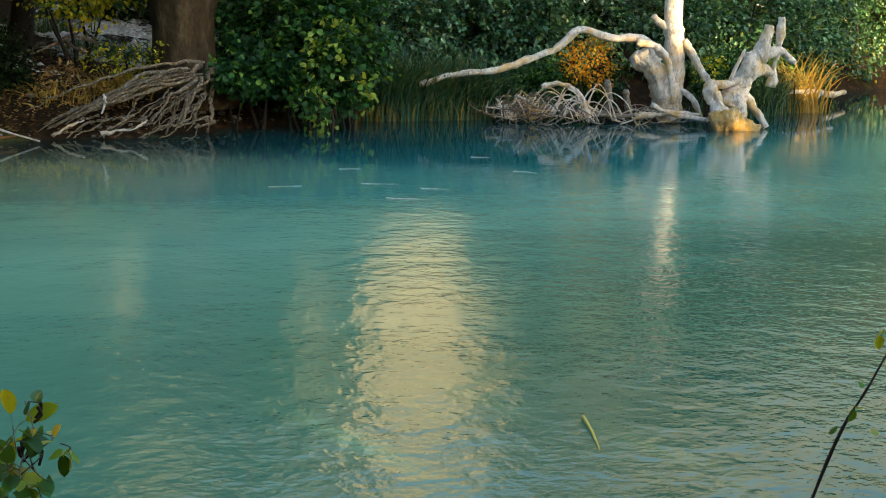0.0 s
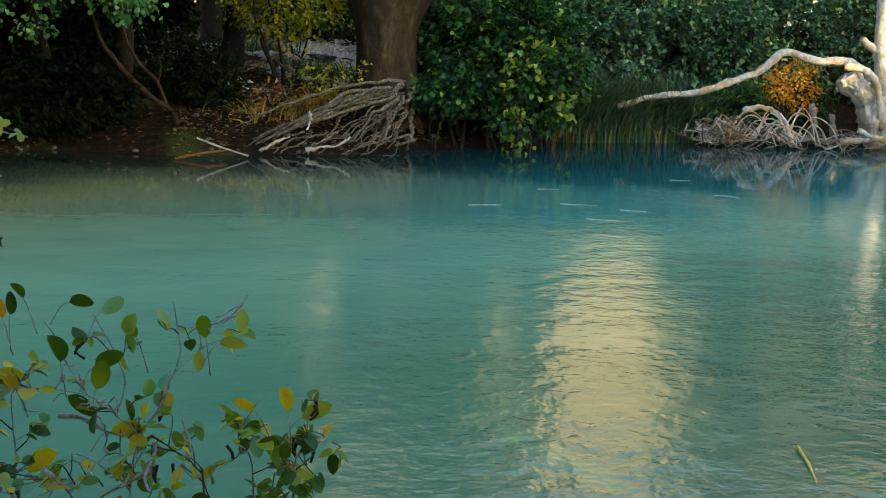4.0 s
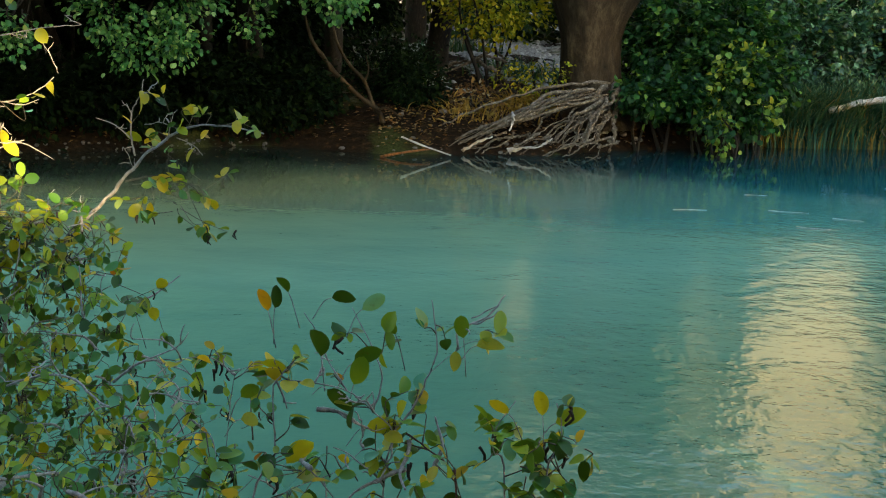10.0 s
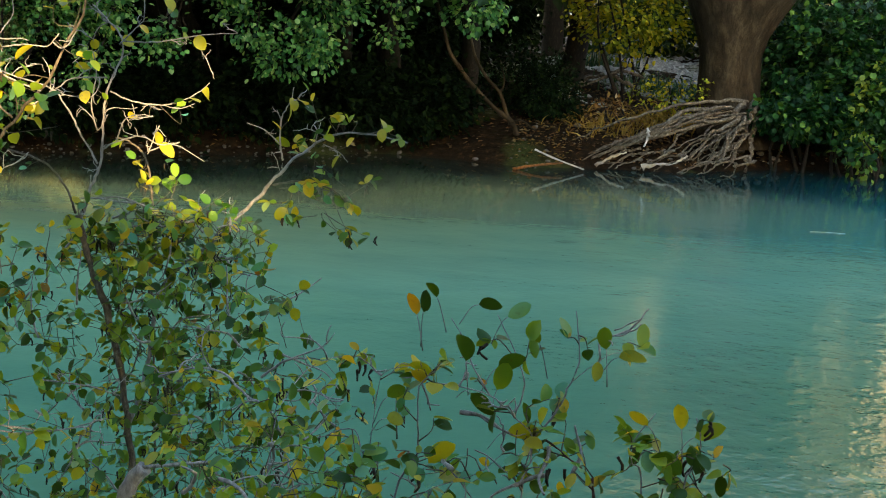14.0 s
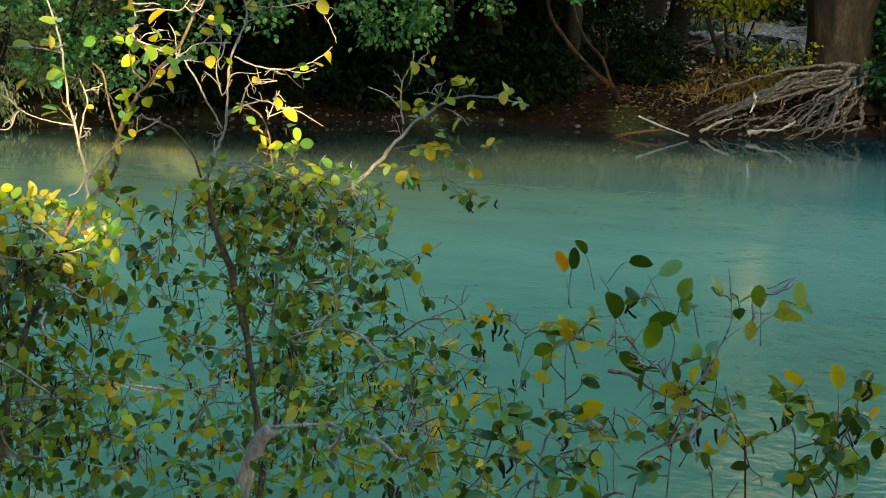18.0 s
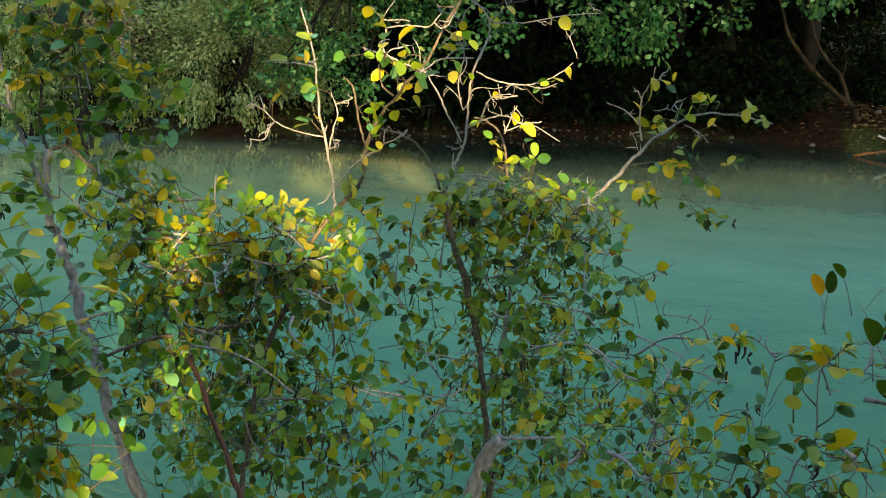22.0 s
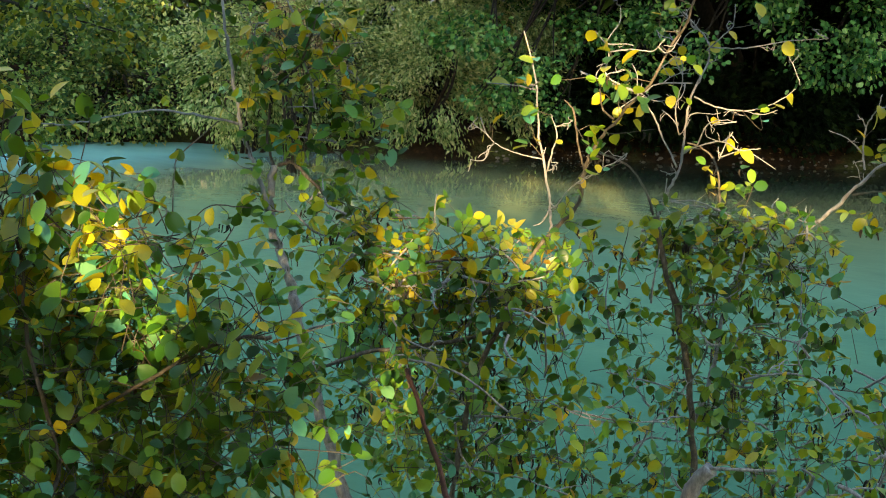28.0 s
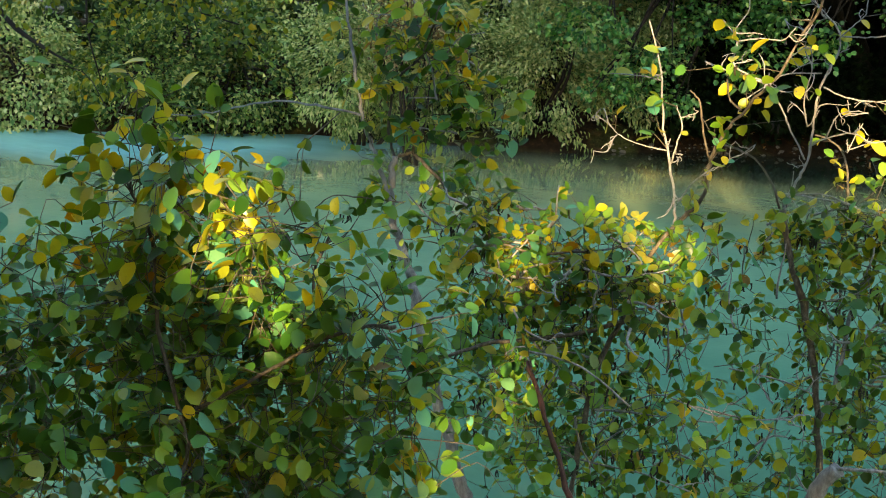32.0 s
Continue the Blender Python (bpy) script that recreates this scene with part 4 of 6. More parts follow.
for cx, cy, cz, rx, rz, n in BOUGHS + [(-7.02, 11.01, 1.43, 0.50, 0.30, 30), (-6.51, 11.31, 1.17, 0.45, 0.35, 30), (-6.04, 11.59, 1.47, 0.50, 0.25, 24), (-6.78, 11.12, 0.81, 0.35, 0.20, 16), (-6.23, 11.44, 0.72, 0.30, 0.15, 10), (-5.54, 11.84, 1.55, 0.40, 0.22, 16), (-3.80, 12.52, 1.25, 0.30, 0.35, 20), (-4.13, 12.42, 1.56, 0.40, 0.20, 16), (-5.29, 11.74, 1.62, 0.40, 0.20, 18), (-4.83, 11.93, 1.36, 0.30, 0.22, 14), (-5.45, 11.64, 1.11, 0.28, 0.20, 12)]:
    k = 0.86 if (cx, cy) in LOW_BOUGHS else 1.0  # they hang where the shading canopy ends
    cx, cy, cz, rx, rz = 0.4 + (cx - 0.4) * k, cy * k, 1.8 + (cz - 1.8) * k + (0.10 if k < 1 else 0.0), rx * k, rz * k * 0.9
    ob = thing("hanging_bough", (cx, cy, cz + 0.3), "pale green leafy bough hanging over the water", "tree branch", "hanging boughs")
    g = Geo()
    c = clumps(g, oval_leaf(0.95), (cx, cy, cz), (rx, 0.25, rz), int(n * 0.52), 34, 0.054, (0.085, 0.08, 0.06), 0.3, 0.8)
    part("foliage", g, PALE_LEAF, ob, kind="stuff", smooth=False)
    for k in range(3):
        g = Geo()
        tube(g, [(cx + rng.normal(0, 0.3), cy + 1.2, cz + 1.6), (cx, cy + 0.5, cz + 0.6), c[k]], 0.02, 0.006, 5, 4)
        part("twig", g, DARK_STEM, ob)

# bushes that close the shaded bank behind, the shade put into their near-black leaves
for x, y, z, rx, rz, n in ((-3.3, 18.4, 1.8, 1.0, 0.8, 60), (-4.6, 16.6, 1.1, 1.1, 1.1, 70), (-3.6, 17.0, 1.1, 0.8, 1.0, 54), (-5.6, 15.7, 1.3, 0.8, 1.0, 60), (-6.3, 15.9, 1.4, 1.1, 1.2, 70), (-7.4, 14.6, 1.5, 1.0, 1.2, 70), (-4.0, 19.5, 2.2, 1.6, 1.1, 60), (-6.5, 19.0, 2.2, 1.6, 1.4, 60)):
    shrub("dark_shrub", (x, y + 0.7, z), (rx, 0.8, rz), n * 2, 34, 0.10, SHADE_TONED_LEAF, "bank shrub behind the water with shade put into its leaf colour", spread=0.16, group="shaded shrubs")

# low bushes above the pebbles, darkened in colour for the shade there
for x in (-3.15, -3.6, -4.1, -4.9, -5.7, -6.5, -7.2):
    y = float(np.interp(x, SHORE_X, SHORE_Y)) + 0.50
    shrub("dark_shrub", (x, y, 0.58), (0.66, 0.30, 0.40), 80, 34, 0.09, SHADE_TONED_LEAF, "low shrub overhanging the pebbly waterline, leaf colour darkened for shade", spread=0.13, group="shaded shrubs", stems=2)

# grey-green willows reaching the water, further up the river
for x, y, z, r, rz, n in ((-8.3, 12.1, 0.85, 0.9, 0.95, 130), (-9.5, 11.7, 0.95, 0.9, 1.0, 120), (-7.5, 12.8, 0.7, 0.6, 0.7, 70), (-7.9, 13.2, 1.5, 0.7, 0.8, 70), (-9.2, 13.4, 1.9, 1.2, 0.8, 90), (-10.6, 12.4, 1.2, 0.8, 1.0, 80), (-9.78, 10.42, 0.85, 0.6, 0.85, 80), (-9.59, 11.01, 0.95, 0.6, 0.9, 80)):
    shrub("willow", (x, y, z), (r, 0.7, rz), int(n * 0.6), 150, 0.064, WILLOW_LEAF, "grey-green willow bush with boughs touching the water", "willow", spread=0.085, width=0.42, group="willows", droop=0.5)
for x, y, z, r, n, mat, lab in ((-11.4, 12.1, 0.8, 0.9, 60, UPSTREAM_LEAF, "green bush on the far bank upstream"), (-12.3, 10.9, 0.7, 1.0, 70, UPSTREAM_LEAF, "green bush on the far bank upstream"), (-13.5, 9.9, 0.75, 1.0, 70, WILLOW_LEAF, "grey-green bush on the far bank upstream"),
                          (-14.8, 9.1, 0.75, 1.0, 70, WILLOW_LEAF, "grey-green bush on the far bank upstream"), (-13.0, 12.8, 2.0, 1.3, 70, UPSTREAM_LEAF, "green bush on the far bank upstream"), (-15.2, 11.6, 2.1, 1.4, 70, UPSTREAM_LEAF, "yellowing bush on the far bank upstream"), (-16.5, 9.0, 1.3, 1.2, 60, UPSTREAM_LEAF, "green bush on the far bank upstream"), (-18.5, 8.0, 1.6, 1.5, 60, DARKENED_CROWN_LEAF, "dark bush on the far bank upstream"), (-8.0, 15.0, 2.0, 1.0, 60, PALE_LEAF, "pale green bush on the far bank upstream")):
    if z < 1.1:
        y, z = float(np.interp(x, SHORE_X, SHORE_Y)) + 0.38, z - 0.14
    shrub("upstream_bush", (x, y, z), (r, 0.8, r), int(n * 1.2), 100, 0.062, mat, lab, "bush", spread=0.10, group="upstream bushes")

shrub("brown_shrub", (-8.30, 9.75, 1.30), (0.46, 0.22, 0.34), 50, 40, 0.042, BROWN_LEAF, "twiggy shrub with browned leaves above the bank", spread=0.10, group="upstream bushes")

# thick woodland edge that closes the view behind the bank, in the shade-darkened crown leaf
def wood_edge(name, xs, depth, top, n, size, label):
    g = Geo()
    x = xs[0] + (xs[1] - xs[0]) * rng.random(n)
    y = np.interp(x, SHORE_X, SHORE_Y) + depth + rng.normal(0, 0.5, n) + 0.5 * np.sin(x * 1.9)
    lo = bank_height(x, y)
    z = lo + rng.random(n) ** 0.8 * (top - lo) * (0.85 + 0.2 * np.sin(x * 2.3) + 0.12 * np.sin(x * 5.7))
    at = np.column_stack([x, y, z])
    c = at[rng.integers(n, size=n)]
    at = c + rng.normal(0, 0.16, (n, 3))
    scatter(g, (np.array([(0, 0, 0), (-0.4, 0.5, 0.06), (0, 1, -0.1), (0.4, 0.5, 0.06)]), [(0, 3, 2, 1)]), at, rng.normal(0, 1, (n, 3)) + np.array([0, -0.6, -0.3]), size * (0.6 + 0.7 * rng.random(n)))
    ob = new(name, mesh_data(name, g, DARKENED_CROWN_LEAF, smooth=False))
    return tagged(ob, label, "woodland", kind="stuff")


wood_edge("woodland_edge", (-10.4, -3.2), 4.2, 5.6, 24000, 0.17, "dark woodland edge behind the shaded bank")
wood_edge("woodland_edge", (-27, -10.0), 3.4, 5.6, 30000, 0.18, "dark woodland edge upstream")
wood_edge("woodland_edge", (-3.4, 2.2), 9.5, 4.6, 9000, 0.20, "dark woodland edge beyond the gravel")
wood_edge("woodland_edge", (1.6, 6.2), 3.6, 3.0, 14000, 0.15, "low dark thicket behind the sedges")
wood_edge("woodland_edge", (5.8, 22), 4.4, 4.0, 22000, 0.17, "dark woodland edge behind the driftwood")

# taller trees behind the bank; the last few crowns are put in to shade it
for x, y, z, r, h in ((-4.0, 19.5, 5.0, 2.4, 2.6), (-7.5, 17.5, 5.0, 2.6, 2.8), (-11.0, 15.5, 5.0, 2.6, 2.8), (-14.5, 13.5, 5.0, 2.6, 2.8), (-18.0, 11.0, 5.2, 2.8, 3.0), (-22.0, 7.0, 5.2, 3.0, 3.0), (8.3, 22.0, 4.4, 1.8, 2.0), (7.75, 24.5, 5.8, 1.1, 2.6), (11.5, 24.5, 4.6, 2.2, 2.6), (15.5, 28.0, 4.8, 2.6, 2.8), (20.0, 31.0, 5.0, 3.0, 3.0), (1.75, 22.5, 5.2, 0.62, 2.8), (3.38, 22.5, 6.0, 0.15, 3.2), (1.35, 23.5, 5.0, 0.5, 2.6), (-3.5, 24.0, 6.5, 2.4, 3.2), (-2.3, 22.5, 4.6, 1.0, 2.0), (-26.0, 1.0, 5.2, 3.0, 3.0), (-3.6, 16.6, 4.5, 2.3, 2.0), (-6.6, 15.4, 4.5, 2.2, 2.0), (-1.6, 18.6, 4.3, 1.6, 1.7) ):
    gz = ground_z(x, y)
    ob = thing("bank_tree", (x, y, gz), "tall dark leafy tree behind the river bank", "tree", "bank trees")
    g = Geo()
    tube(g, [(x, y, gz - 0.2), (x + rng.normal(0, 0.15), y, gz + 1.5), (x + rng.normal(0, 0.3), y, z)], 0.19, 0.08, 9, 5, 0.07)
    part("trunk", g, DARK_STEM, ob)
    g = Geo()
    c = clumps(g, small_leaf(), (x, y, z), (r, r, h), 34 if x in (8.3, 7.75) else 120, 34, 0.26 if r > 0.3 else 0.14, (0.36, 0.36, 0.28) if r > 0.3 else (0.12, 0.12, 0.2))
    part("crown", g, DARKENED_CROWN_LEAF, ob, kind="stuff", smooth=False)
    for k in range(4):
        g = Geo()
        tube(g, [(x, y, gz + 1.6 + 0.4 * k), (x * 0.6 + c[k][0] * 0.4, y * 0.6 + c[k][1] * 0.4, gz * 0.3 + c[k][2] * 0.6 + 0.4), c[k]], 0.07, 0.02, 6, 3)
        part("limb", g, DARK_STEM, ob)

# crowns placed just above the view to keep sky light off the bank
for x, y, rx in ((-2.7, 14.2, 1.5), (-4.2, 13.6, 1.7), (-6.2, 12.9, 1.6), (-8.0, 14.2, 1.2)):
    ob = thing("overhanging_shade_tree", (x, y + 2.5, ground_z(x, y + 2.5)), "unseen leafy tree crown placed over the bank to shade it", "tree", "bank trees")
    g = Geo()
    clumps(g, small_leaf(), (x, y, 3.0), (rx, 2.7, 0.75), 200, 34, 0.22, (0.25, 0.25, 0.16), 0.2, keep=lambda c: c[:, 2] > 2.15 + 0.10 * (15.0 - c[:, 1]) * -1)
    part("crown", g, DARKENED_CROWN_LEAF, ob, kind="stuff", smooth=False)
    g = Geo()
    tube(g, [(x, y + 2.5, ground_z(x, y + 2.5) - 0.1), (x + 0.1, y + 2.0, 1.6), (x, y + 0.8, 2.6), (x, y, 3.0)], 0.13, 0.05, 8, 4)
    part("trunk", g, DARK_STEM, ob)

# unseen trees added behind the viewer to shade the river; low sun slips through cut holes
def shade_keep(c):
    k = (-6.0 - c[:, 1]) / TO_SUN.y
    p = c + k[:, None] * np.array(TO_SUN)
    # openings cut to land sun patches on chosen plants and driftwood
    low = (p[:, 0] > 3.22) & (p[:, 0] < 5.0) & (p[:, 2] > 2.92) & (p[:, 2] < 3.72) & (np.sin(p[:, 0] * 6.5 + p[:, 2] * 3) * np.sin(p[:, 2] * 7 - p[:, 0] * 2) > np.where(p[:, 2] < 3.16, 0.0, -0.6))
    side = np.zeros(len(p), bool)
    for x0, z0, r0 in ((2.98, 2.90, 0.19), (3.05, 2.75, 0.13), (3.28, 2.92, 0.15), (3.32, 2.74, 0.13), (2.70, 2.78, 0.13), (3.30, 2.48, 0.16), (2.80, 2.96, 0.13), (2.62, 2.30, 0.16), (2.76, 2.55, 0.12), (3.10, 2.58, 0.14), (3.02, 2.26, 0.14), (3.75, 2.92, 0.14), (3.64, 2.64, 0.09), (4.66, 3.02, 0.15), (4.84, 3.20, 0.14), (4.44, 2.86, 0.12), (2.66, 3.30, 0.15), (2.80, 3.10, 0.11), (3.95, 2.45, 0.10)):
        side |= np.hypot(p[:, 0] - x0, p[:, 2] - z0) < r0
    left = (p[:, 0] > -9.0) & (p[:, 0] < -1.6) & (p[:, 2] > 4.9) & (p[:, 2] < 8.0)
    high = np.zeros(len(p), bool)
    for x0, x1, z0, z1 in ((20.5, 21.3, 5.25, 6.0), (25.3, 26.5, 5.2, 6.5), (21.25, 21.9, 4.25, 4.75), (21.5, 22.15, 5.6, 6.75), (22.1, 22.5, 4.85, 5.25), (19.9, 20.2, 5.6, 6.1)):
        high |= (p[:, 0] > x0) & (p[:, 0] < x1) & (p[:, 2] > z0) & (p[:, 2] < z1)
    return ~(low | side | left | high)


for x, y, z, r, h in ((-9, -7, 4.6, 3.2, 3.4), (-5, -6, 4.6, 3.0, 3.6), (-1, -7, 4.8, 3.0, 3.8), (3, -6, 4.8, 3.0, 3.8), (7, -7, 4.8, 3.0, 3.8), (11, -6, 4.8, 3.2, 3.8), (15, -7, 4.9, 3.2, 3.8), (19, -6, 4.9, 3.2, 3.8), (23, -7, 5.0, 3.2, 3.9), (27, -6, 5.0, 3.2, 3.9), (31, -7, 5.0, 3.2, 3.9)):
    gz = ground_z(x, y)
    ob = thing("unseen_shade_tree", (x, y, gz), "unseen leafy tree added behind the viewer to shade the river", "tree", "near bank trees")
    g = Geo()
    tube(g, [(x, y, gz - 0.2), (x + 0.1, y, gz + 2), (x, y, z)], 0.2, 0.09, 9, 4, 0.07)
    part("trunk", g, DARK_STEM, ob)
    g = Geo()
    clumps(g, (np.array([(0, 0, 0), (-0.42, 0.5, 0.06), (0, 1, -0.1), (0.42, 0.5, 0.06)]), [(0, 3, 2, 1)]), (x, y, z), (r, 1.8, h * 0.95), 380, 40, 0.29, (0.45, 0.4, 0.4), 0.1, keep=shade_keep)
    part("crown", g, DARKENED_CROWN_LEAF, ob, kind="stuff", smooth=False)

# fallen leaves on the bank
g = Geo()
n = 2300
x = np.where(rng.random(n) < 0.5, -7.0 + 9.0 * rng.random(n), -1.9 + 2.3 * rng.random(n))
y = np.interp(x, SHORE_X, SHORE_Y) + 0.15 + np.abs(rng.normal(0, 1.6, n))
at = np.column_stack([x, y, bank_height(x, y) + 0.025])
scatter(g, small_leaf(), at, rng.normal(0, 1, (n, 3)) * np.array([1, 1, 0.15]), 0.035 + 0.04 * rng.random(n), 2.0)
litter = new("leaf_litter", mesh_data("leaf_litter", g, LITTER, smooth=False))
tagged(litter, "scattered brown and orange fallen leaves on the bank", "leaf litter", kind="stuff")

# ---------------------------------------------------------------- alder shrubs of the near bank
LEAVES = []
for k in range(7):
    v, f = leaf_shape(0.52 + 0.05 * (k % 4), 0.10 + 0.10 * (k % 3), 0.05 + 0.09 * (k % 4), 0.22, 8, 0.05 * (k % 3))
    LEAVES.append(mesh_data("leaf", Geo().add(v, f), ALDER_LEAF))
GOLD = []
for k in range(4):
    v, f = leaf_shape(0.70 + 0.05 * k, 0.10 + 0.08 * (k % 3), 0.05 + 0.09 * k, 0.22, 8, 0.05 * (k % 3))
    GOLD.append(mesh_data("leaf", Geo().add(v, f), GOLD_LEAF))
LEAF_FULL = leaf_shape(0.70, 0.18, 0.14, 0.2, 5)


def leaf_matrix(at, d, size):
    x, y, z = (a[0] for a in leaf_frames(np.array([d])))
    m = Matrix(((x[0], y[0], z[0], at[0]), (x[1], y[1], z[1], at[1]), (x[2], y[2], z[2], at[2]), (0, 0, 0, 1)))
    return m @ Matrix.Diagonal((size, size, size, 1))


def alder(base, label, limbs, leafy, leaf_size, single, fill=None, twig_len=0.16, catkins=40, bare=0, turning=9.0):
    """An alder shrub: limbs along given lines, side twigs with leaves, catkins.
    limbs: (radius at foot, radius at tip, points, material); leafy: twigs per metre of each limb; single: leaves that are parts of their own; turning: height above which most leaves have turned yellow."""
    ob = thing("alder_shrub", base, label, "shrub", "alder shrubs")
    at, dirs, tips = [], [], []
    tw, sp = Geo(), Geo()
    for i, (r0, r1, pts, mat) in enumerate(limbs):
        g = Geo()
        if mat is PALE_TWIG:
            r0, r1 = r0 * 0.50, r1 * 0.65
        elif mat is ALDER_BARK:
            r0 = r0 * 0.72
        p = tube(g, pts, r0, r1, 8 if r0 > 0.01 else 6, 5, 0.09, min(0.004, r0 * 0.3))
        limb = part("branch" if i else "stem", g, mat, ob)
        seg = np.linalg.norm(np.diff(p, axis=0), axis=1)
        if mat is PALE_TWIG:
            for _ in range(int(seg.sum() * 9 + rng.random())):
                spur(sp, p[int(rng.integers(len(p)))], 0.03 + 0.08 * rng.random())
            for _ in range(int(0.8 + seg.sum() * 4)):
                q = p[-1 - int(rng.integers(min(9, len(p))))]
                leaf = new("leaf", GOLD[int(rng.integers(4))])
                leaf.parent = limb
                leaf.matrix_basis = leaf_matrix(q - np.array(base), unit(rng.normal(0, 0.8, 3) + np.array((0, 0, -0.2))), leaf_size * (0.6 + 0.75 * rng.random()))
        n = int(seg.sum() * leafy[i] + rng.random())
        for _ in range(n):
            k = int(rng.integers(len(p) - 1))
            q = p[k] + (p[k + 1] - p[k]) * rng.random()
            d = unit(rng.normal(0, 1, 3) + np.array([0, 0, 0.25]) + unit(p[k + 1] - p[k]) * 0.6)
            twig(tw, at, dirs, tips, q, d, twig_len * (0.5 + 0.9 * rng.random()))
    if fill:
        for centre, radii, n in fill:
            for _ in range(n):
                q = np.array(centre) + ball(1)[0] * np.array(radii) * rng.random() ** 0.45
                d = unit(rng.normal(0, 1, 3) + np.array([0, 0, 0.2]))
                twig(tw, at, dirs, tips, q, d, twig_len * (0.6 + rng.random()))
    part("twigwork", tw, ALDER_BARK, ob, kind="stuff")
    if sp.n:
        part("twig_tangle", sp, PALE_TWIG, ob, "pale knobby side twigs", kind="stuff")
    for _ in range(bare):
        centre, radii, n = fill[int(rng.integers(min(3, len(fill))))]
        q = np.array(centre) + ball(1)[0] * np.array(radii) * rng.random() ** 0.5
        d = unit(rng.normal(0, 1, 3) * np.array((1, 0.5, 0.55)) + np.array((0, 0, 0.15)))
        curl = rng.normal(0, 0.22, 3)
        pts = [q]
        for k in range(6):
            d = unit(d + curl + rng.normal(0, 0.20, 3))
            pts.append(pts[-1] + d * twig_len * (0.22 + 0.2 * rng.random()))
        g = Geo()
        tube(g, pts, 0.0040, 0.0016, 6, 4, 0.10)
        for k in (2, 3, 4):
            if rng.random() < 0.22:
                spur(g, pts[k], 0.08, 1)
        part("bare_twig", g, PALE_TWIG, ob)
    at, dirs = np.array(at), np.array(dirs)
    size = leaf_size * (0.45 + 0.75 * rng.random(len(at)) ** 0.8)
    order = rng.permutation(len(at))
    org = np.array(base)
    yellow = rng.random(len(at)) < 0.015 + 0.27 * np.clip((at[:, 2] - turning) / 0.22, 0, 1)
    for j in order[:single]:
        leaf = new("leaf", GOLD[int(rng.integers(4))] if yellow[j] else LEAVES[int(rng.integers(7))])
        leaf.parent = ob
        leaf.matrix_basis = leaf_matrix(at[j] - org, dirs[j], size[j])
    rest = order[single:]
    for kind, mat in ((rest[~yellow[rest]], ALDER_LEAF), (rest[yellow[rest]], GOLD_LEAF)):
        if len(kind):
            g = Geo()
            scatter(g, LEAF_FULL, at[kind], dirs[kind], size[kind])
            part("foliage", g, mat, ob, "yellow autumn leaves" if mat is GOLD_LEAF else "", kind="stuff")
    g = Geo()
    for _ in range(catkins):
        q = tips[int(rng.integers(len(tips)))] + rng.normal(0, 0.006, 3)
        for s in range(int(rng.integers(1, 4))):
            a = q + np.array((rng.normal(0, 0.014), rng.normal(0, 0.014), -0.012))
            tube(g, [a, a + np.array((rng.normal(0, 0.004), rng.normal(0, 0.004), -0.012)), a + np.array((rng.normal(0, 0.004), rng.normal(0, 0.004), -0.024))], 0.0030, 0.0018, 5, 2, 0.1)
    if catkins:
        part("catkin_mass", g, CATKIN, ob, "dark hanging catkins", kind="stuff")
    return ob


def spur(tw, q, length, level=0):
    """A bare knobby side twig with smaller spurs of its own."""
    d = unit(rng.normal(0, 1, 3) * np.array((1, 0.7, 0.8)) + np.array((0, 0, 0.35)))
    pts = [q]
    for k in range(4):
        d = unit(d + rng.normal(0, 0.38, 3))
        pts.append(pts[-1] + d * length * 0.27)
    tube(tw, pts, 0.0021 - 0.0006 * level, 0.0010, 5, 3, 0.16)
    if level == 0:
        for k in range(1, 5):
            if rng.random() < 0.6:
                spur(tw, pts[k], length * 0.4, 1)


def twig(tw, at, dirs, tips, q, d, length):
    """A thin side twig with a handful of leaves at its end and along it."""
    bend = q + d * length * 0.5 + rng.normal(0, min(0.028, 0.22 * length), 3)
    tip = q + d * length + np.array((0, 0, -0.02 * rng.random()))
    line = tube(tw, [q, bend, tip], 0.0014, 0.0007, 3, 3, 0.05)
    for s in (0.45, 0.65, 0.8, 0.92, 1.0):
        if rng.random() < 0.72:
            k = min(len(line) - 1, int(s * (len(line) - 1) + 0.5))
            at.append(line[k])
            dirs.append(unit(d * 0.6 + rng.normal(0, 0.65, 3) + np.array((0, 0, -0.3))))
    tips.append(tip)


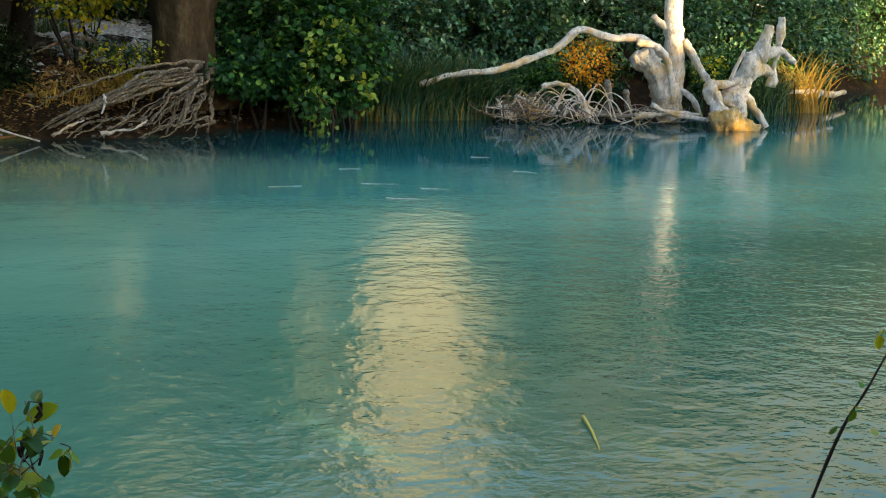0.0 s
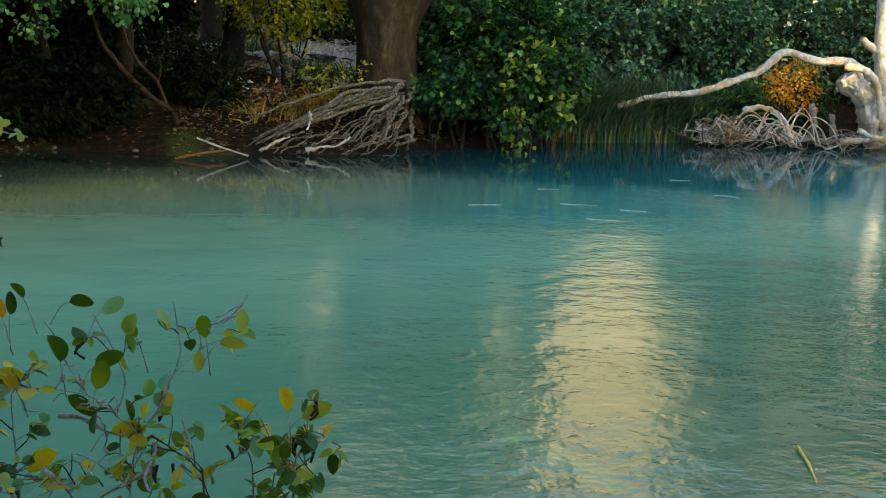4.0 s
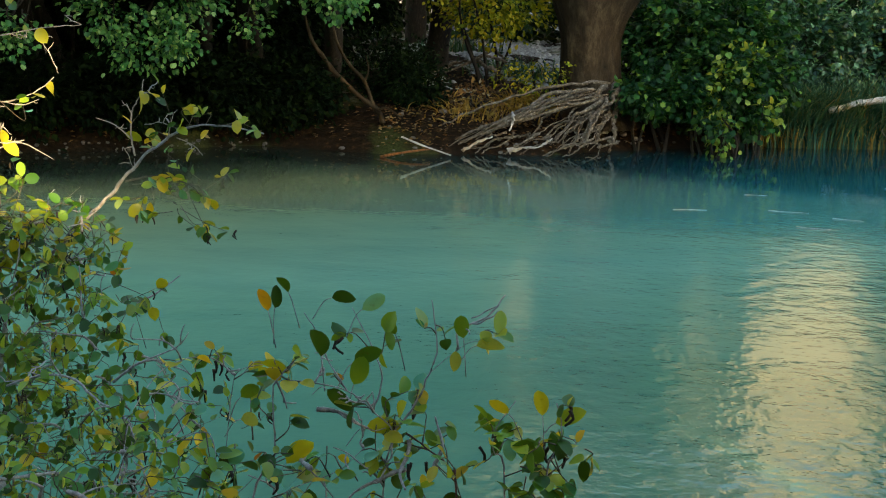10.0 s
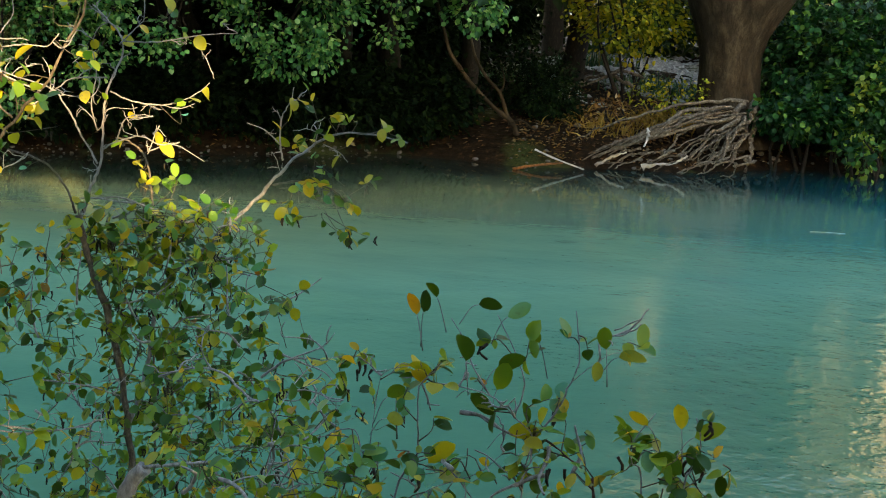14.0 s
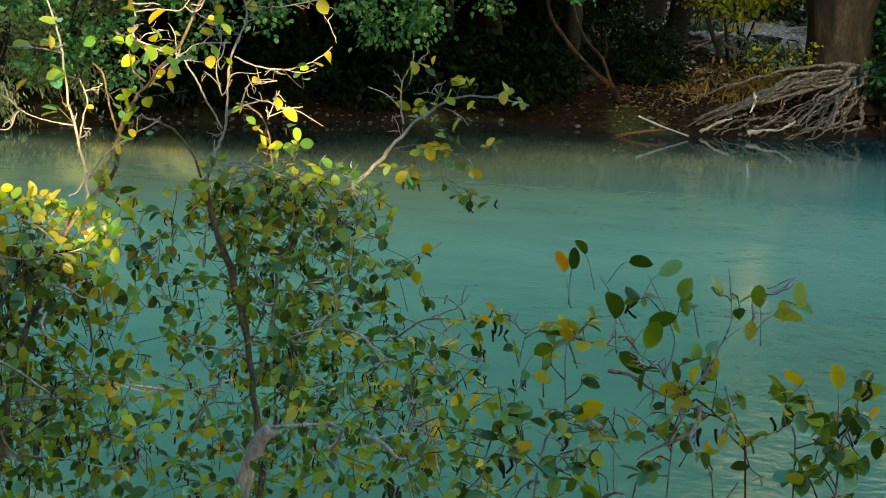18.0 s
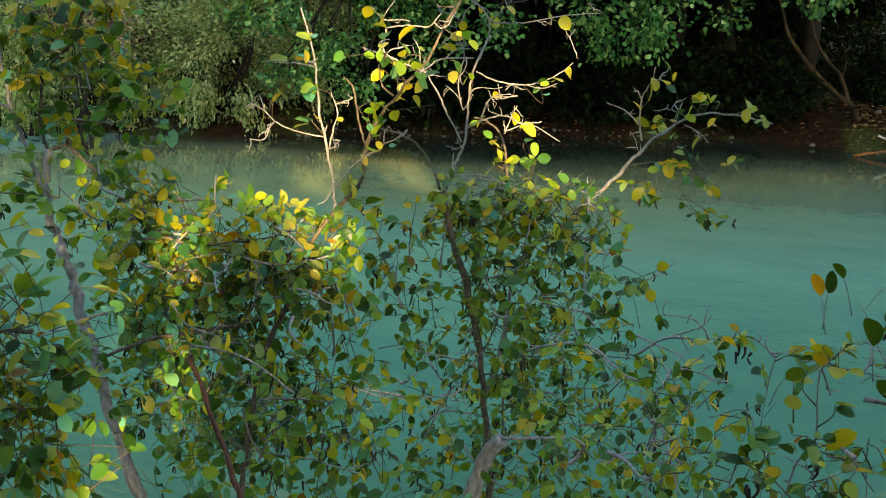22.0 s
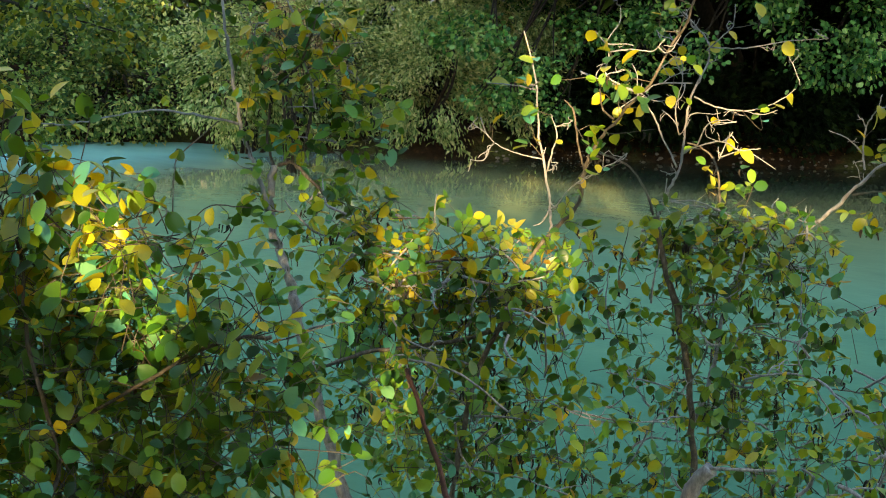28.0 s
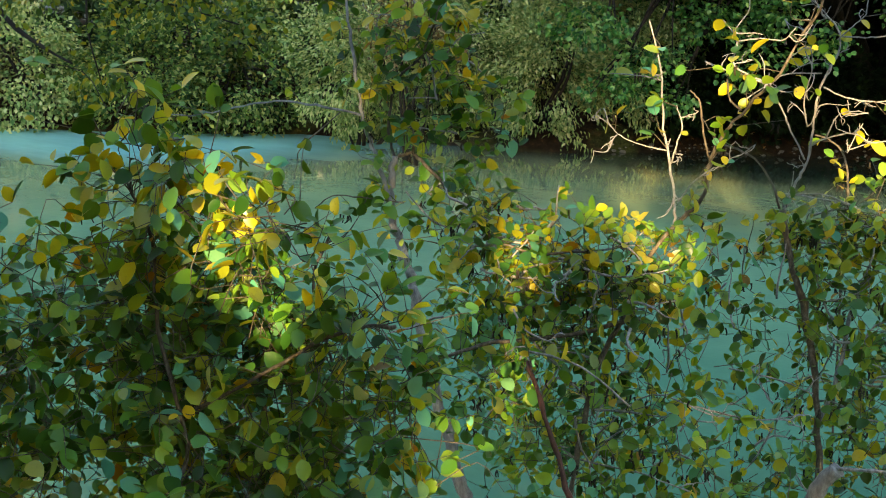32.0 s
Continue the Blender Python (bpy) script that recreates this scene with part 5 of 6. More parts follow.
A, W, R = ALDER_BARK, PALE_TWIG, RED_TWIG
alder((-1.25, 3.4, -0.1), "half-bare alder shrub with yellowing leaves and pale twigs at the water", [
    (0.016, 0.010, [(-1.12, 3.25, -0.1), (-1.18, 3.36, 0.21), (-1.21, 3.41, 0.36), (-1.27, 3.48, 0.62), (-1.34, 3.52, 0.84), (-1.41, 3.53, 1.01), (-1.45, 3.54, 1.15)], A),
    (0.010, 0.004, [(-1.46, 3.56, 1.13), (-1.44, 3.6, 1.23), (-1.41, 3.6, 1.30), (-1.40, 3.6, 1.42), (-1.39, 3.6, 1.52), (-1.35, 3.62, 1.63), (-1.36, 3.62, 1.69), (-1.41, 3.6, 1.75)], W),
    (0.007, 0.003, [(-1.42, 3.6, 1.30), (-1.47, 3.58, 1.40), (-1.50, 3.57, 1.46), (-1.55, 3.56, 1.52), (-1.64, 3.53, 1.55), (-1.72, 3.5, 1.58)], W),
    (0.006, 0.003, [(-1.41, 3.6, 1.34), (-1.36, 3.6, 1.37), (-1.29, 3.62, 1.39), (-1.23, 3.62, 1.37), (-1.17, 3.63, 1.38)], W),
    (0.005, 0.002, [(-1.36, 3.6, 1.37), (-1.32, 3.57, 1.44), (-1.27, 3.56, 1.46), (-1.22, 3.55, 1.46)], W),
    (0.006, 0.002, [(-1.38, 3.6, 1.52), (-1.30, 3.62, 1.49), (-1.21, 3.64, 1.49), (-1.14, 3.66, 1.52), (-1.09, 3.66, 1.56)], W),
    (0.005, 0.002, [(-1.35, 3.6, 1.66), (-1.29, 3.58, 1.71), (-1.26, 3.57, 1.74), (-1.26, 3.57, 1.80)], W),
    (0.005, 0.002, [(-1.34, 3.6, 1.67), (-1.26, 3.62, 1.67), (-1.20, 3.63, 1.68), (-1.11, 3.65, 1.70), (-1.01, 3.67, 1.71)], W),
    (0.005, 0.002, [(-1.42, 3.6, 1.40), (-1.42, 3.56, 1.48), (-1.40, 3.55, 1.57), (-1.41, 3.54, 1.64), (-1.47, 3.54, 1.60)], W),
    (0.005, 0.002, [(-1.39, 3.6, 1.56), (-1.50, 3.6, 1.55), (-1.55, 3.6, 1.52), (-1.62, 3.6, 1.47), (-1.65, 3.6, 1.42)], W),
    (0.006, 0.003, [(-1.47, 3.56, 1.15), (-1.51, 3.57, 1.23), (-1.58, 3.56, 1.30), (-1.68, 3.54, 1.33)], A),
    (0.004, 0.002, [(-1.55, 3.56, 1.52), (-1.55, 3.55, 1.58), (-1.57, 3.55, 1.61)], W),
    (0.004, 0.002, [(-1.35, 3.62, 1.68), (-1.39, 3.62, 1.72), (-1.42, 3.6, 1.70), (-1.44, 3.6, 1.65)], W),
    (0.008, 0.0025, [(-1.27, 3.48, 0.50), (-1.26, 3.6, 0.66), (-1.29, 3.8, 0.90), (-1.19, 3.85, 1.0), (-1.05, 3.85, 1.14), (-0.97, 3.85, 1.23), (-0.90, 3.85, 1.31), (-0.83, 3.86, 1.37), (-0.76, 3.87, 1.41), (-0.65, 3.88, 1.42), (-0.53, 3.88, 1.40)], PALE_BARK),
    (0.007, 0.002, [(-0.92, 3.85, 1.32), (-0.93, 3.85, 1.37), (-0.93, 3.85, 1.44), (-0.92, 3.85, 1.47), (-0.90, 3.85, 1.51), (-0.89, 3.85, 1.55)], W),
    (0.004, 0.002, [(-0.90, 3.85, 1.51), (-0.87, 3.85, 1.51), (-0.84, 3.85, 1.49)], W),
    (0.005, 0.002, [(-0.93, 3.85, 1.37), (-0.98, 3.85, 1.41), (-1.04, 3.85, 1.43)], W),
    (0.004, 0.002, [(-0.82, 3.85, 1.37), (-0.80, 3.85, 1.45)], W),
    (0.005, 0.002, [(-0.95, 3.85, 1.24), (-0.88, 3.83, 1.26), (-0.81, 3.82, 1.26), (-0.73, 3.81, 1.24), (-0.69, 3.8, 1.20)], A),
    (0.004, 0.002, [(-0.79, 3.85, 1.38), (-0.74, 3.85, 1.36), (-0.71, 3.85, 1.33)], W),
    (0.006, 0.003, [(-1.58, 3.2, 0.86), (-1.56, 3.2, 0.79), (-1.59, 3.2, 0.72)], W),
    (0.006, 0.003, [(-1.52, 3.4, 0.67), (-1.37, 3.4, 0.67), (-1.25, 3.4, 0.65)], W),
    (0.006, 0.003, [(-1.42, 3.0, 0.67), (-1.31, 3.0, 0.67), (-1.21, 3.0, 0.68), (-1.11, 3.0, 0.72)], W),
    (0.007, 0.003, [(-1.45, 4.1, 0.1), (-1.50, 4.2, 0.6), (-1.52, 4.2, 0.95), (-1.51, 4.2, 1.11), (-1.54, 4.2, 1.25), (-1.60, 4.2, 1.30), (-1.65, 4.2, 1.31)], A),
    (0.005, 0.002, [(-1.53, 4.2, 1.26), (-1.51, 4.2, 1.31), (-1.50, 4.2, 1.35)], W),
    (0.005, 0.002, [(-1.53, 4.2, 1.27), (-1.43, 4.2, 1.30), (-1.32, 4.2, 1.25)], W),
], [26, 3, 3, 1, 1, 1, 3, 1, 2, 2, 4, 1, 3, 11, 5, 1, 1, 2, 18, 6, 1, 1, 1, 8, 1, 1], 0.042, 300,
    [((-1.28, 3.65, 0.84), (0.50, 0.3, 0.30), 270), ((-1.12, 3.6, 0.42), (0.66, 0.35, 0.34), 260), ((-1.26, 3.74, 1.08), (0.36, 0.15, 0.10), 100), ((-0.80, 3.8, 1.22), (0.14, 0.08, 0.07), 14)], 0.10, catkins=190, bare=60, turning=0.92)
stub = thing("cut_stub", (-1.15, 3.2, -0.05), "grey snapped alder stem standing in the shrub", "branch")
g = Geo()
tube(g, [(-1.19, 3.2, 0.23), (-1.16, 3.2, 0.36), (-1.12, 3.2, 0.47), (-1.08, 3.2, 0.52)], 0.026, 0.021, 10, 4, 0.06)
part("stem", g, PALE_BARK, stub)
g = Geo()
tube(g, [(-1.09, 3.2, 0.52), (-0.99, 3.2, 0.54), (-0.89, 3.2, 0.56)], 0.006, 0.004, 6, 4)
part("twig", g, PALE_TWIG, stub)

alder((-1.45, 2.4, 0.0), "alder shrub with sunlit yellow leaves and bare top twigs", [
    (0.0115, 0.003, [(-1.42, 2.3, 0.0), (-1.50, 2.50, 0.42), (-1.52, 2.57, 0.59), (-1.53, 2.66, 0.82), (-1.50, 2.72, 0.95), (-1.49, 2.80, 1.08), (-1.43, 2.86, 1.20), (-1.38, 2.88, 1.26), (-1.36, 2.88, 1.36), (-1.34, 2.88, 1.42), (-1.29, 2.89, 1.49), (-1.20, 2.90, 1.60), (-1.11, 2.90, 1.76), (-1.08, 2.90, 1.88)], A),
    (0.008, 0.003, [(-1.44, 2.86, 1.19), (-1.45, 2.87, 1.25), (-1.48, 2.88, 1.37), (-1.50, 2.88, 1.44), (-1.51, 2.88, 1.54), (-1.53, 2.88, 1.63), (-1.56, 2.88, 1.71)], W),
    (0.004, 0.002, [(-1.48, 2.88, 1.38), (-1.55, 2.86, 1.39), (-1.61, 2.85, 1.41), (-1.64, 2.84, 1.44), (-1.66, 2.84, 1.48)], W),
    (0.005, 0.002, [(-1.47, 2.88, 1.35), (-1.45, 2.87, 1.41), (-1.44, 2.87, 1.45), (-1.46, 2.87, 1.50)], W),
    (0.004, 0.002, [(-1.44, 2.87, 1.25), (-1.39, 2.85, 1.31), (-1.34, 2.85, 1.35), (-1.31, 2.85, 1.36)], W),
    (0.005, 0.002, [(-1.21, 2.88, 1.57), (-1.30, 2.86, 1.61), (-1.30, 2.86, 1.67), (-1.34, 2.86, 1.72)], W),
    (0.004, 0.002, [(-1.30, 2.86, 1.67), (-1.23, 2.84, 1.68), (-1.17, 2.84, 1.68), (-1.14, 2.84, 1.71)], W),
    (0.005, 0.002, [(-1.36, 2.88, 1.36), (-1.38, 2.88, 1.42), (-1.40, 2.88, 1.51), (-1.43, 2.88, 1.54)], A),
    (0.004, 0.002, [(-1.29, 2.89, 1.50), (-1.33, 2.9, 1.53), (-1.34, 2.9, 1.60)], A),
    (0.004, 0.002, [(-1.51, 2.88, 1.56), (-1.58, 2.86, 1.57), (-1.65, 2.85, 1.57)], W),
    (0.007, 0.006, [(-1.85, 2.44, 0.84), (-1.76, 2.52, 0.88), (-1.60, 2.64, 0.91), (-1.49, 2.72, 0.95)], A),
    (0.006, 0.004, [(-1.56, 2.36, 0.91), (-1.54, 2.38, 0.93), (-1.43, 2.44, 0.90), (-1.32, 2.48, 0.82)], W),
    (0.005, 0.003, [(-1.59, 2.37, 1.03), (-1.56, 2.38, 0.98), (-1.50, 2.42, 0.95)], W),
    (0.005, 0.003, [(-1.52, 2.66, 0.65), (-1.42, 2.76, 0.76), (-1.26, 2.83, 0.72), (-1.10, 2.91, 0.73)], W),
    (0.009, 0.006, [(-1.30, 2.30, 0.2), (-1.35, 2.33, 0.53), (-1.40, 2.35, 0.63), (-1.48, 2.36, 0.79), (-1.54, 2.37, 0.91)], R),
    (0.006, 0.003, [(-1.59, 2.6, 0.6), (-1.48, 2.6, 0.6), (-1.35, 2.6, 0.61), (-1.21, 2.6, 0.6)], W),
    (0.006, 0.003, [(-1.5, 2.6, 0.58), (-1.45, 2.6, 0.67), (-1.37, 2.6, 0.73)], W),
    (0.006, 0.003, [(-1.55, 2.6, 0.67), (-1.5, 2.6, 0.6), (-1.45, 2.6, 0.57)], W),
    (0.006, 0.003, [(-0.82, 2.7, 0.95), (-0.7, 2.6, 1.01), (-0.59, 2.5, 1.04), (-0.5, 2.4, 1.03), (-0.41, 2.3, 1.03), (-0.34, 2.2, 0.96), (-0.29, 2.1, 0.92)], W),
    (0.006, 0.003, [(-0.47, 2.4, 1.07), (-0.42, 2.4, 1.11), (-0.37, 2.4, 1.12)], W),
    (0.006, 0.003, [(-1.50, 2.75, 1.08), (-1.58, 2.71, 1.12), (-1.71, 2.63, 1.11), (-1.78, 2.58, 1.13)], A),
], [16, 4, 7, 6, 1, 2, 2, 8, 2, 5, 8, 3, 4, 5, 4, 1, 1, 1, 3, 2, 18], 0.041, 300,
    [((-1.60, 2.74, 1.04), (0.32, 0.2, 0.14), 150), ((-1.66, 2.7, 0.80), (0.48, 0.25, 0.28), 250), ((-1.88, 2.72, 1.08), (0.20, 0.15, 0.15), 80), ((-1.42, 2.75, 0.48), (0.52, 0.25, 0.27), 130), ((-1.45, 2.84, 1.14), (0.16, 0.08, 0.07), 22)], 0.10, catkins=170, bare=56, turning=0.86)

alder((-2.1, 2.85, -0.05), "slender alder sapling with grey trunk and drooping leaves", [
    (0.024, 0.010, [(-2.02, 2.90, -0.05), (-2.11, 2.93, 0.16), (-2.16, 2.93, 0.24), (-2.24, 2.93, 0.43), (-2.35, 2.93, 0.74), (-2.40, 2.93, 0.89), (-2.44, 2.93, 0.99), (-2.48, 2.93, 1.08), (-2.48, 2.93, 1.17), (-2.47, 2.93, 1.26)], PALE_BARK),
    (0.008, 0.004, [(-2.46, 2.92, 1.08), (-2.49, 2.9, 1.19), (-2.53, 2.9, 1.27), (-2.58, 2.9, 1.36), (-2.60, 2.9, 1.46), (-2.63, 2.9, 1.58), (-2.66, 2.9, 1.73), (-2.68, 2.9, 1.90)], PALE_BARK),
    (0.0045, 0.002, [(-2.59, 2.9, 1.38), (-2.66, 2.84, 1.40), (-2.72, 2.79, 1.41), (-2.77, 2.73, 1.42), (-2.88, 2.67, 1.40), (-2.99, 2.61, 1.37), (-3.08, 2.56, 1.36), (-3.15, 2.5, 1.38)], PALE_BARK),
    (0.009, 0.004, [(-2.47, 2.95, 1.26), (-2.41, 2.95, 1.27), (-2.33, 2.95, 1.22), (-2.27, 2.95, 1.17)], A),
    (0.004, 0.002, [(-2.42, 2.92, 1.12), (-2.54, 2.85, 1.13), (-2.66, 2.85, 1.12), (-2.74, 2.85, 1.07)], A),
    (0.007, 0.003, [(-2.47, 2.93, 1.24), (-2.50, 2.93, 1.36), (-2.46, 2.93, 1.50), (-2.37, 2.93, 1.58), (-2.30, 2.93, 1.74)], A),
    (0.003, 0.0012, [(-2.63, 2.85, 1.39), (-2.70, 2.75, 1.28), (-2.72, 2.75, 1.23), (-2.74, 2.75, 1.15)], A),
], [9, 24, 1, 16, 3, 30, 1], 0.048, 300,
    [((-2.36, 3.06, 1.40), (0.24, 0.12, 0.26), 84), ((-2.47, 3.02, 1.64), (0.28, 0.14, 0.2), 74), ((-2.38, 3.10, 1.08), (0.2, 0.10, 0.14), 30), ((-2.2, 3.15, 0.72), (0.28, 0.13, 0.26), 70), ((-2.0, 3.14, 0.4), (0.3, 0.13, 0.26), 60)], 0.10, catkins=60, bare=12, turning=1.42)

alder((-1.6, 1.3, 0.1), "dense leafy alder bush with broad green leaves catching low sun", [
    (0.005, 0.0035, [(-2.30, 1.25, 0.5), (-2.06, 1.3, 0.75), (-1.78, 1.35, 0.93), (-1.59, 1.4, 1.02), (-1.45, 1.45, 1.11), (-1.39, 1.5, 1.16), (-1.33, 1.55, 1.19), (-1.29, 1.6, 1.19)], A),
    (0.007, 0.003, [(-1.50, 1.25, 0.1), (-1.54, 1.30, 0.82), (-1.58, 1.36, 0.96), (-1.65, 1.36, 1.16), (-1.69, 1.38, 1.32), (-1.73, 1.36, 1.42)], A),
    (0.006, 0.003, [(-1.50, 1.50, 0.1), (-1.56, 1.56, 0.72), (-1.62, 1.60, 0.90), (-1.69, 1.62, 1.10), (-1.73, 1.60, 1.20), (-1.77, 1.59, 1.28)], A),
    (0.006, 0.003, [(-1.48, 1.60, 0.1), (-1.51, 1.64, 0.78), (-1.55, 1.72, 0.99), (-1.62, 1.72, 1.18), (-1.61, 1.76, 1.29)], A),
], [20, 40, 46, 40], 0.041, 300,
    [((-1.72, 1.55, 1.02), (0.34, 0.26, 0.22), 290), ((-1.62, 1.62, 0.78), (0.42, 0.28, 0.22), 250), ((-1.72, 1.45, 1.26), (0.20, 0.16, 0.14), 70), ((-1.95, 1.2, 1.05), (0.24, 0.2, 0.28), 220), ((-1.82, 1.45, 1.16), (0.30, 0.22, 0.20), 160), ((-1.55, 1.45, 0.78), (0.4, 0.25, 0.14), 140), ((-1.36, 1.62, 1.06), (0.16, 0.14, 0.20), 110), ((-2.1, 1.35, 0.78), (0.25, 0.2, 0.2), 120), ((-1.42, 1.55, 0.74), (0.24, 0.2, 0.14), 55), ((-1.66, 1.4, 1.42), (0.13, 0.10, 0.07), 46), ((-1.42, 1.4, 1.38), (0.14, 0.10, 0.05), 40), ((-1.78, 1.4, 1.52), (0.05, 0.08, 0.06), 12)], 0.11, 0, 0, 1.2)

alder((0.15, 1.75, 0.6), "low alder twigs with large yellowing leaves close to the viewer", [
    (0.0027, 0.0013, [(0.14, 1.74, 0.6), (0.13, 1.85, 0.95), (0.13, 1.9, 1.12), (0.14, 1.9, 1.18), (0.11, 1.9, 1.21), (0.07, 1.9, 1.24), (0.01, 1.9, 1.25), (-0.03, 1.9, 1.25)], W),
    (0.0021, 0.0008, [(0.14, 1.9, 1.18), (0.17, 1.91, 1.22), (0.19, 1.91, 1.27), (0.20, 1.92, 1.31), (0.19, 1.92, 1.38)], PALE_BARK),
    (0.0021, 0.0010, [(-0.10, 1.75, 0.6), (-0.07, 1.88, 1.05), (-0.04, 1.9, 1.12), (-0.04, 1.9, 1.18), (-0.04, 1.9, 1.24), (-0.01, 1.9, 1.28)], PALE_BARK),
    (0.0018, 0.0010, [(0.28, 1.78, 0.7), (0.24, 1.88, 1.09), (0.23, 1.89, 1.13), (0.19, 1.9, 1.16), (0.16, 1.9, 1.18)], R),
    (0.0021, 0.0010, [(0.38, 1.75, 0.7), (0.37, 1.88, 1.10), (0.38, 1.9, 1.16), (0.39, 1.9, 1.20), (0.38, 1.9, 1.24)], PALE_BARK),
    (0.0015, 0.0007, [(0.07, 1.9, 1.24), (0.04, 1.91, 1.28), (0.02, 1.92, 1.32), (0.00, 1.92, 1.35)], PALE_BARK),
    (0.0018, 0.0008, [(-0.05, 1.86, 1.05), (-0.01, 1.87, 1.09), (0.06, 1.88, 1.12), (0.10, 1.88, 1.16)], W),
    (0.0015, 0.0007, [(0.11, 1.9, 1.21), (0.12, 1.91, 1.26), (0.10, 1.92, 1.31), (0.07, 1.93, 1.36)], PALE_BARK),
    (0.0013, 0.0007, [(0.19, 1.91, 1.27), (0.22, 1.91, 1.30), (0.25, 1.92, 1.32), (0.28, 1.92, 1.32)], W),
    (0.0018, 0.0008, [(-0.17, 1.8, 0.7), (-0.16, 1.9, 1.04), (-0.13, 1.9, 1.09), (-0.14, 1.9, 1.16), (-0.20, 1.9, 1.14)], PALE_BARK),
    (0.0018, 0.0008, [(0.32, 1.8, 0.7), (0.31, 1.9, 1.10), (0.29, 1.9, 1.16), (0.29, 1.9, 1.19), (0.32, 1.9, 1.24)], PALE_BARK),
    (0.0030, 0.0013, [(-0.20, 1.90, 0.6), (-0.32, 2.0, 0.96), (-0.34, 2.08, 1.03), (-0.35, 2.16, 1.09), (-0.33, 2.24, 1.14), (-0.30, 2.32, 1.15), (-0.28, 2.4, 1.13)], W),
    (0.0015, 0.0008, [(-0.14, 2.0, 1.10), (-0.13, 2.0, 1.20), (-0.11, 1.97, 1.24), (-0.06, 1.95, 1.26)], W),
], [14, 16, 16, 18, 22, 8, 18, 12, 10, 20, 20, 18, 10], 0.031, 300,
    [((0.08, 1.9, 1.15), (0.22, 0.08, 0.06), 10), ((0.0, 1.88, 1.06), (0.40, 0.12, 0.07), 26), ((-0.25, 2.0, 1.02), (0.25, 0.15, 0.12), 20), ((-0.45, 2.2, 0.98), (0.25, 0.12, 0.14), 30), ((0.38, 1.9, 1.14), (0.06, 0.05, 0.07), 9)], 0.05, 26, 10)
# single leaves that stand clear of the twigs, each on a thin stalk: place, length, turn in the picture's plane
for n, (x, z, ln, a) in enumerate(((-0.04, 1.36, 0.040, 80), (-0.05, 1.355, 0.036, 110), (-0.02, 1.385, 0.028, 120), (0.045, 1.38, 0.036, 10), (0.09, 1.365, 0.042, 35), (0.03, 1.29, 0.055, 95), (0.08, 1.285, 0.045, 30), (0.08, 1.25, 0.055, 70),
                                   (0.14, 1.33, 0.026, 120), (0.24, 1.33, 0.036, 100), (0.26, 1.32, 0.042, 15), (0.23, 1.31, 0.034, 265), (-0.06, 1.275, 0.042, -20), (-0.09, 1.22, 0.036, 40), (0.04, 1.24, 0.050, -40), (0.10, 1.185, 0.052, 5), (-0.02, 1.12, 0.052, 45), (-0.09, 1.185, 0.034, 10), (0.38, 1.21, 0.050, 20), (0.36, 1.22, 0.040, 100), (0.33, 1.18, 0.045, -35), (0.31, 1.22, 0.038, 140))):
    q = np.array((x, 1.9, z))
    d = np.array((math.cos(radians(a)), rng.normal(0, 0.25), math.sin(radians(a))))
    ob = thing("alder_leaf_sprig", q, "single alder leaf on a thin stalk above the water", "leaf", "single alder leaves")
    g = Geo()
    tube(g, [q - d * 0.030 + np.array((0, 0.01, -0.030)), q - d * 0.012 + np.array((0, 0, -0.004)), q], 0.0008, 0.0006, 4, 3)
    part("stalk", g, PALE_BARK, ob)
    y = unit(d)
    side = unit(np.cross(y, np.array((0.1, 1.0, 0.25)) + rng.normal(0, 0.22, 3)))
    up = np.cross(side, y)
    leaf = new("leaf", LEAVES[n % 7])
    leaf.parent = ob
    leaf.matrix_basis = Matrix(((side[0], y[0], up[0], 0), (side[1], y[1], up[1], 0), (side[2], y[2], up[2], 0), (0, 0, 0, 1))) @ Matrix.Diagonal((ln, ln, ln, 1))

overhang = thing("overhanging_bough", (-6.0, 4.0, 1.9), "olive-green leafy bough hanging in from a near tree", "tree branch")
for pts, r in (([(-6.9, 4.0, 2.2), (-6.5, 4.0, 1.72), (-6.26, 4.0, 1.52), (-5.95, 4.0, 1.40), (-5.70, 4.0, 1.33)], 0.020), ([(-6.5, 4.0, 1.80), (-5.7, 4.1, 1.74), (-5.0, 4.1, 1.66), (-4.5, 4.1, 1.58)], 0.012), ([(-5.7, 4.1, 1.74), (-5.55, 4.0, 1.5), (-5.45, 4.0, 1.25)], 0.008)):
    g = Geo()
    tube(g, pts, r, r * 0.3, 7, 5, 0.1)
    part("limb", g, DARK_STEM, overhang)
g = Geo()
for c, rad, n in (((-6.0, 4.0, 1.72), (0.55, 0.3, 0.22), 34), ((-5.0, 4.1, 1.70), (0.7, 0.25, 0.14), 34), ((-5.5, 4.0, 1.36), (0.25, 0.25, 0.20), 10), ((-4.5, 4.1, 1.52), (0.2, 0.2, 0.1), 8)):
    clumps(g, oval_leaf(0.8), c, rad, n, 17, 0.040, (0.10, 0.09, 0.05), 0.1, 0.5)
part("foliage", g, OLIVE_LEAF, overhang, kind="stuff", smooth=False)

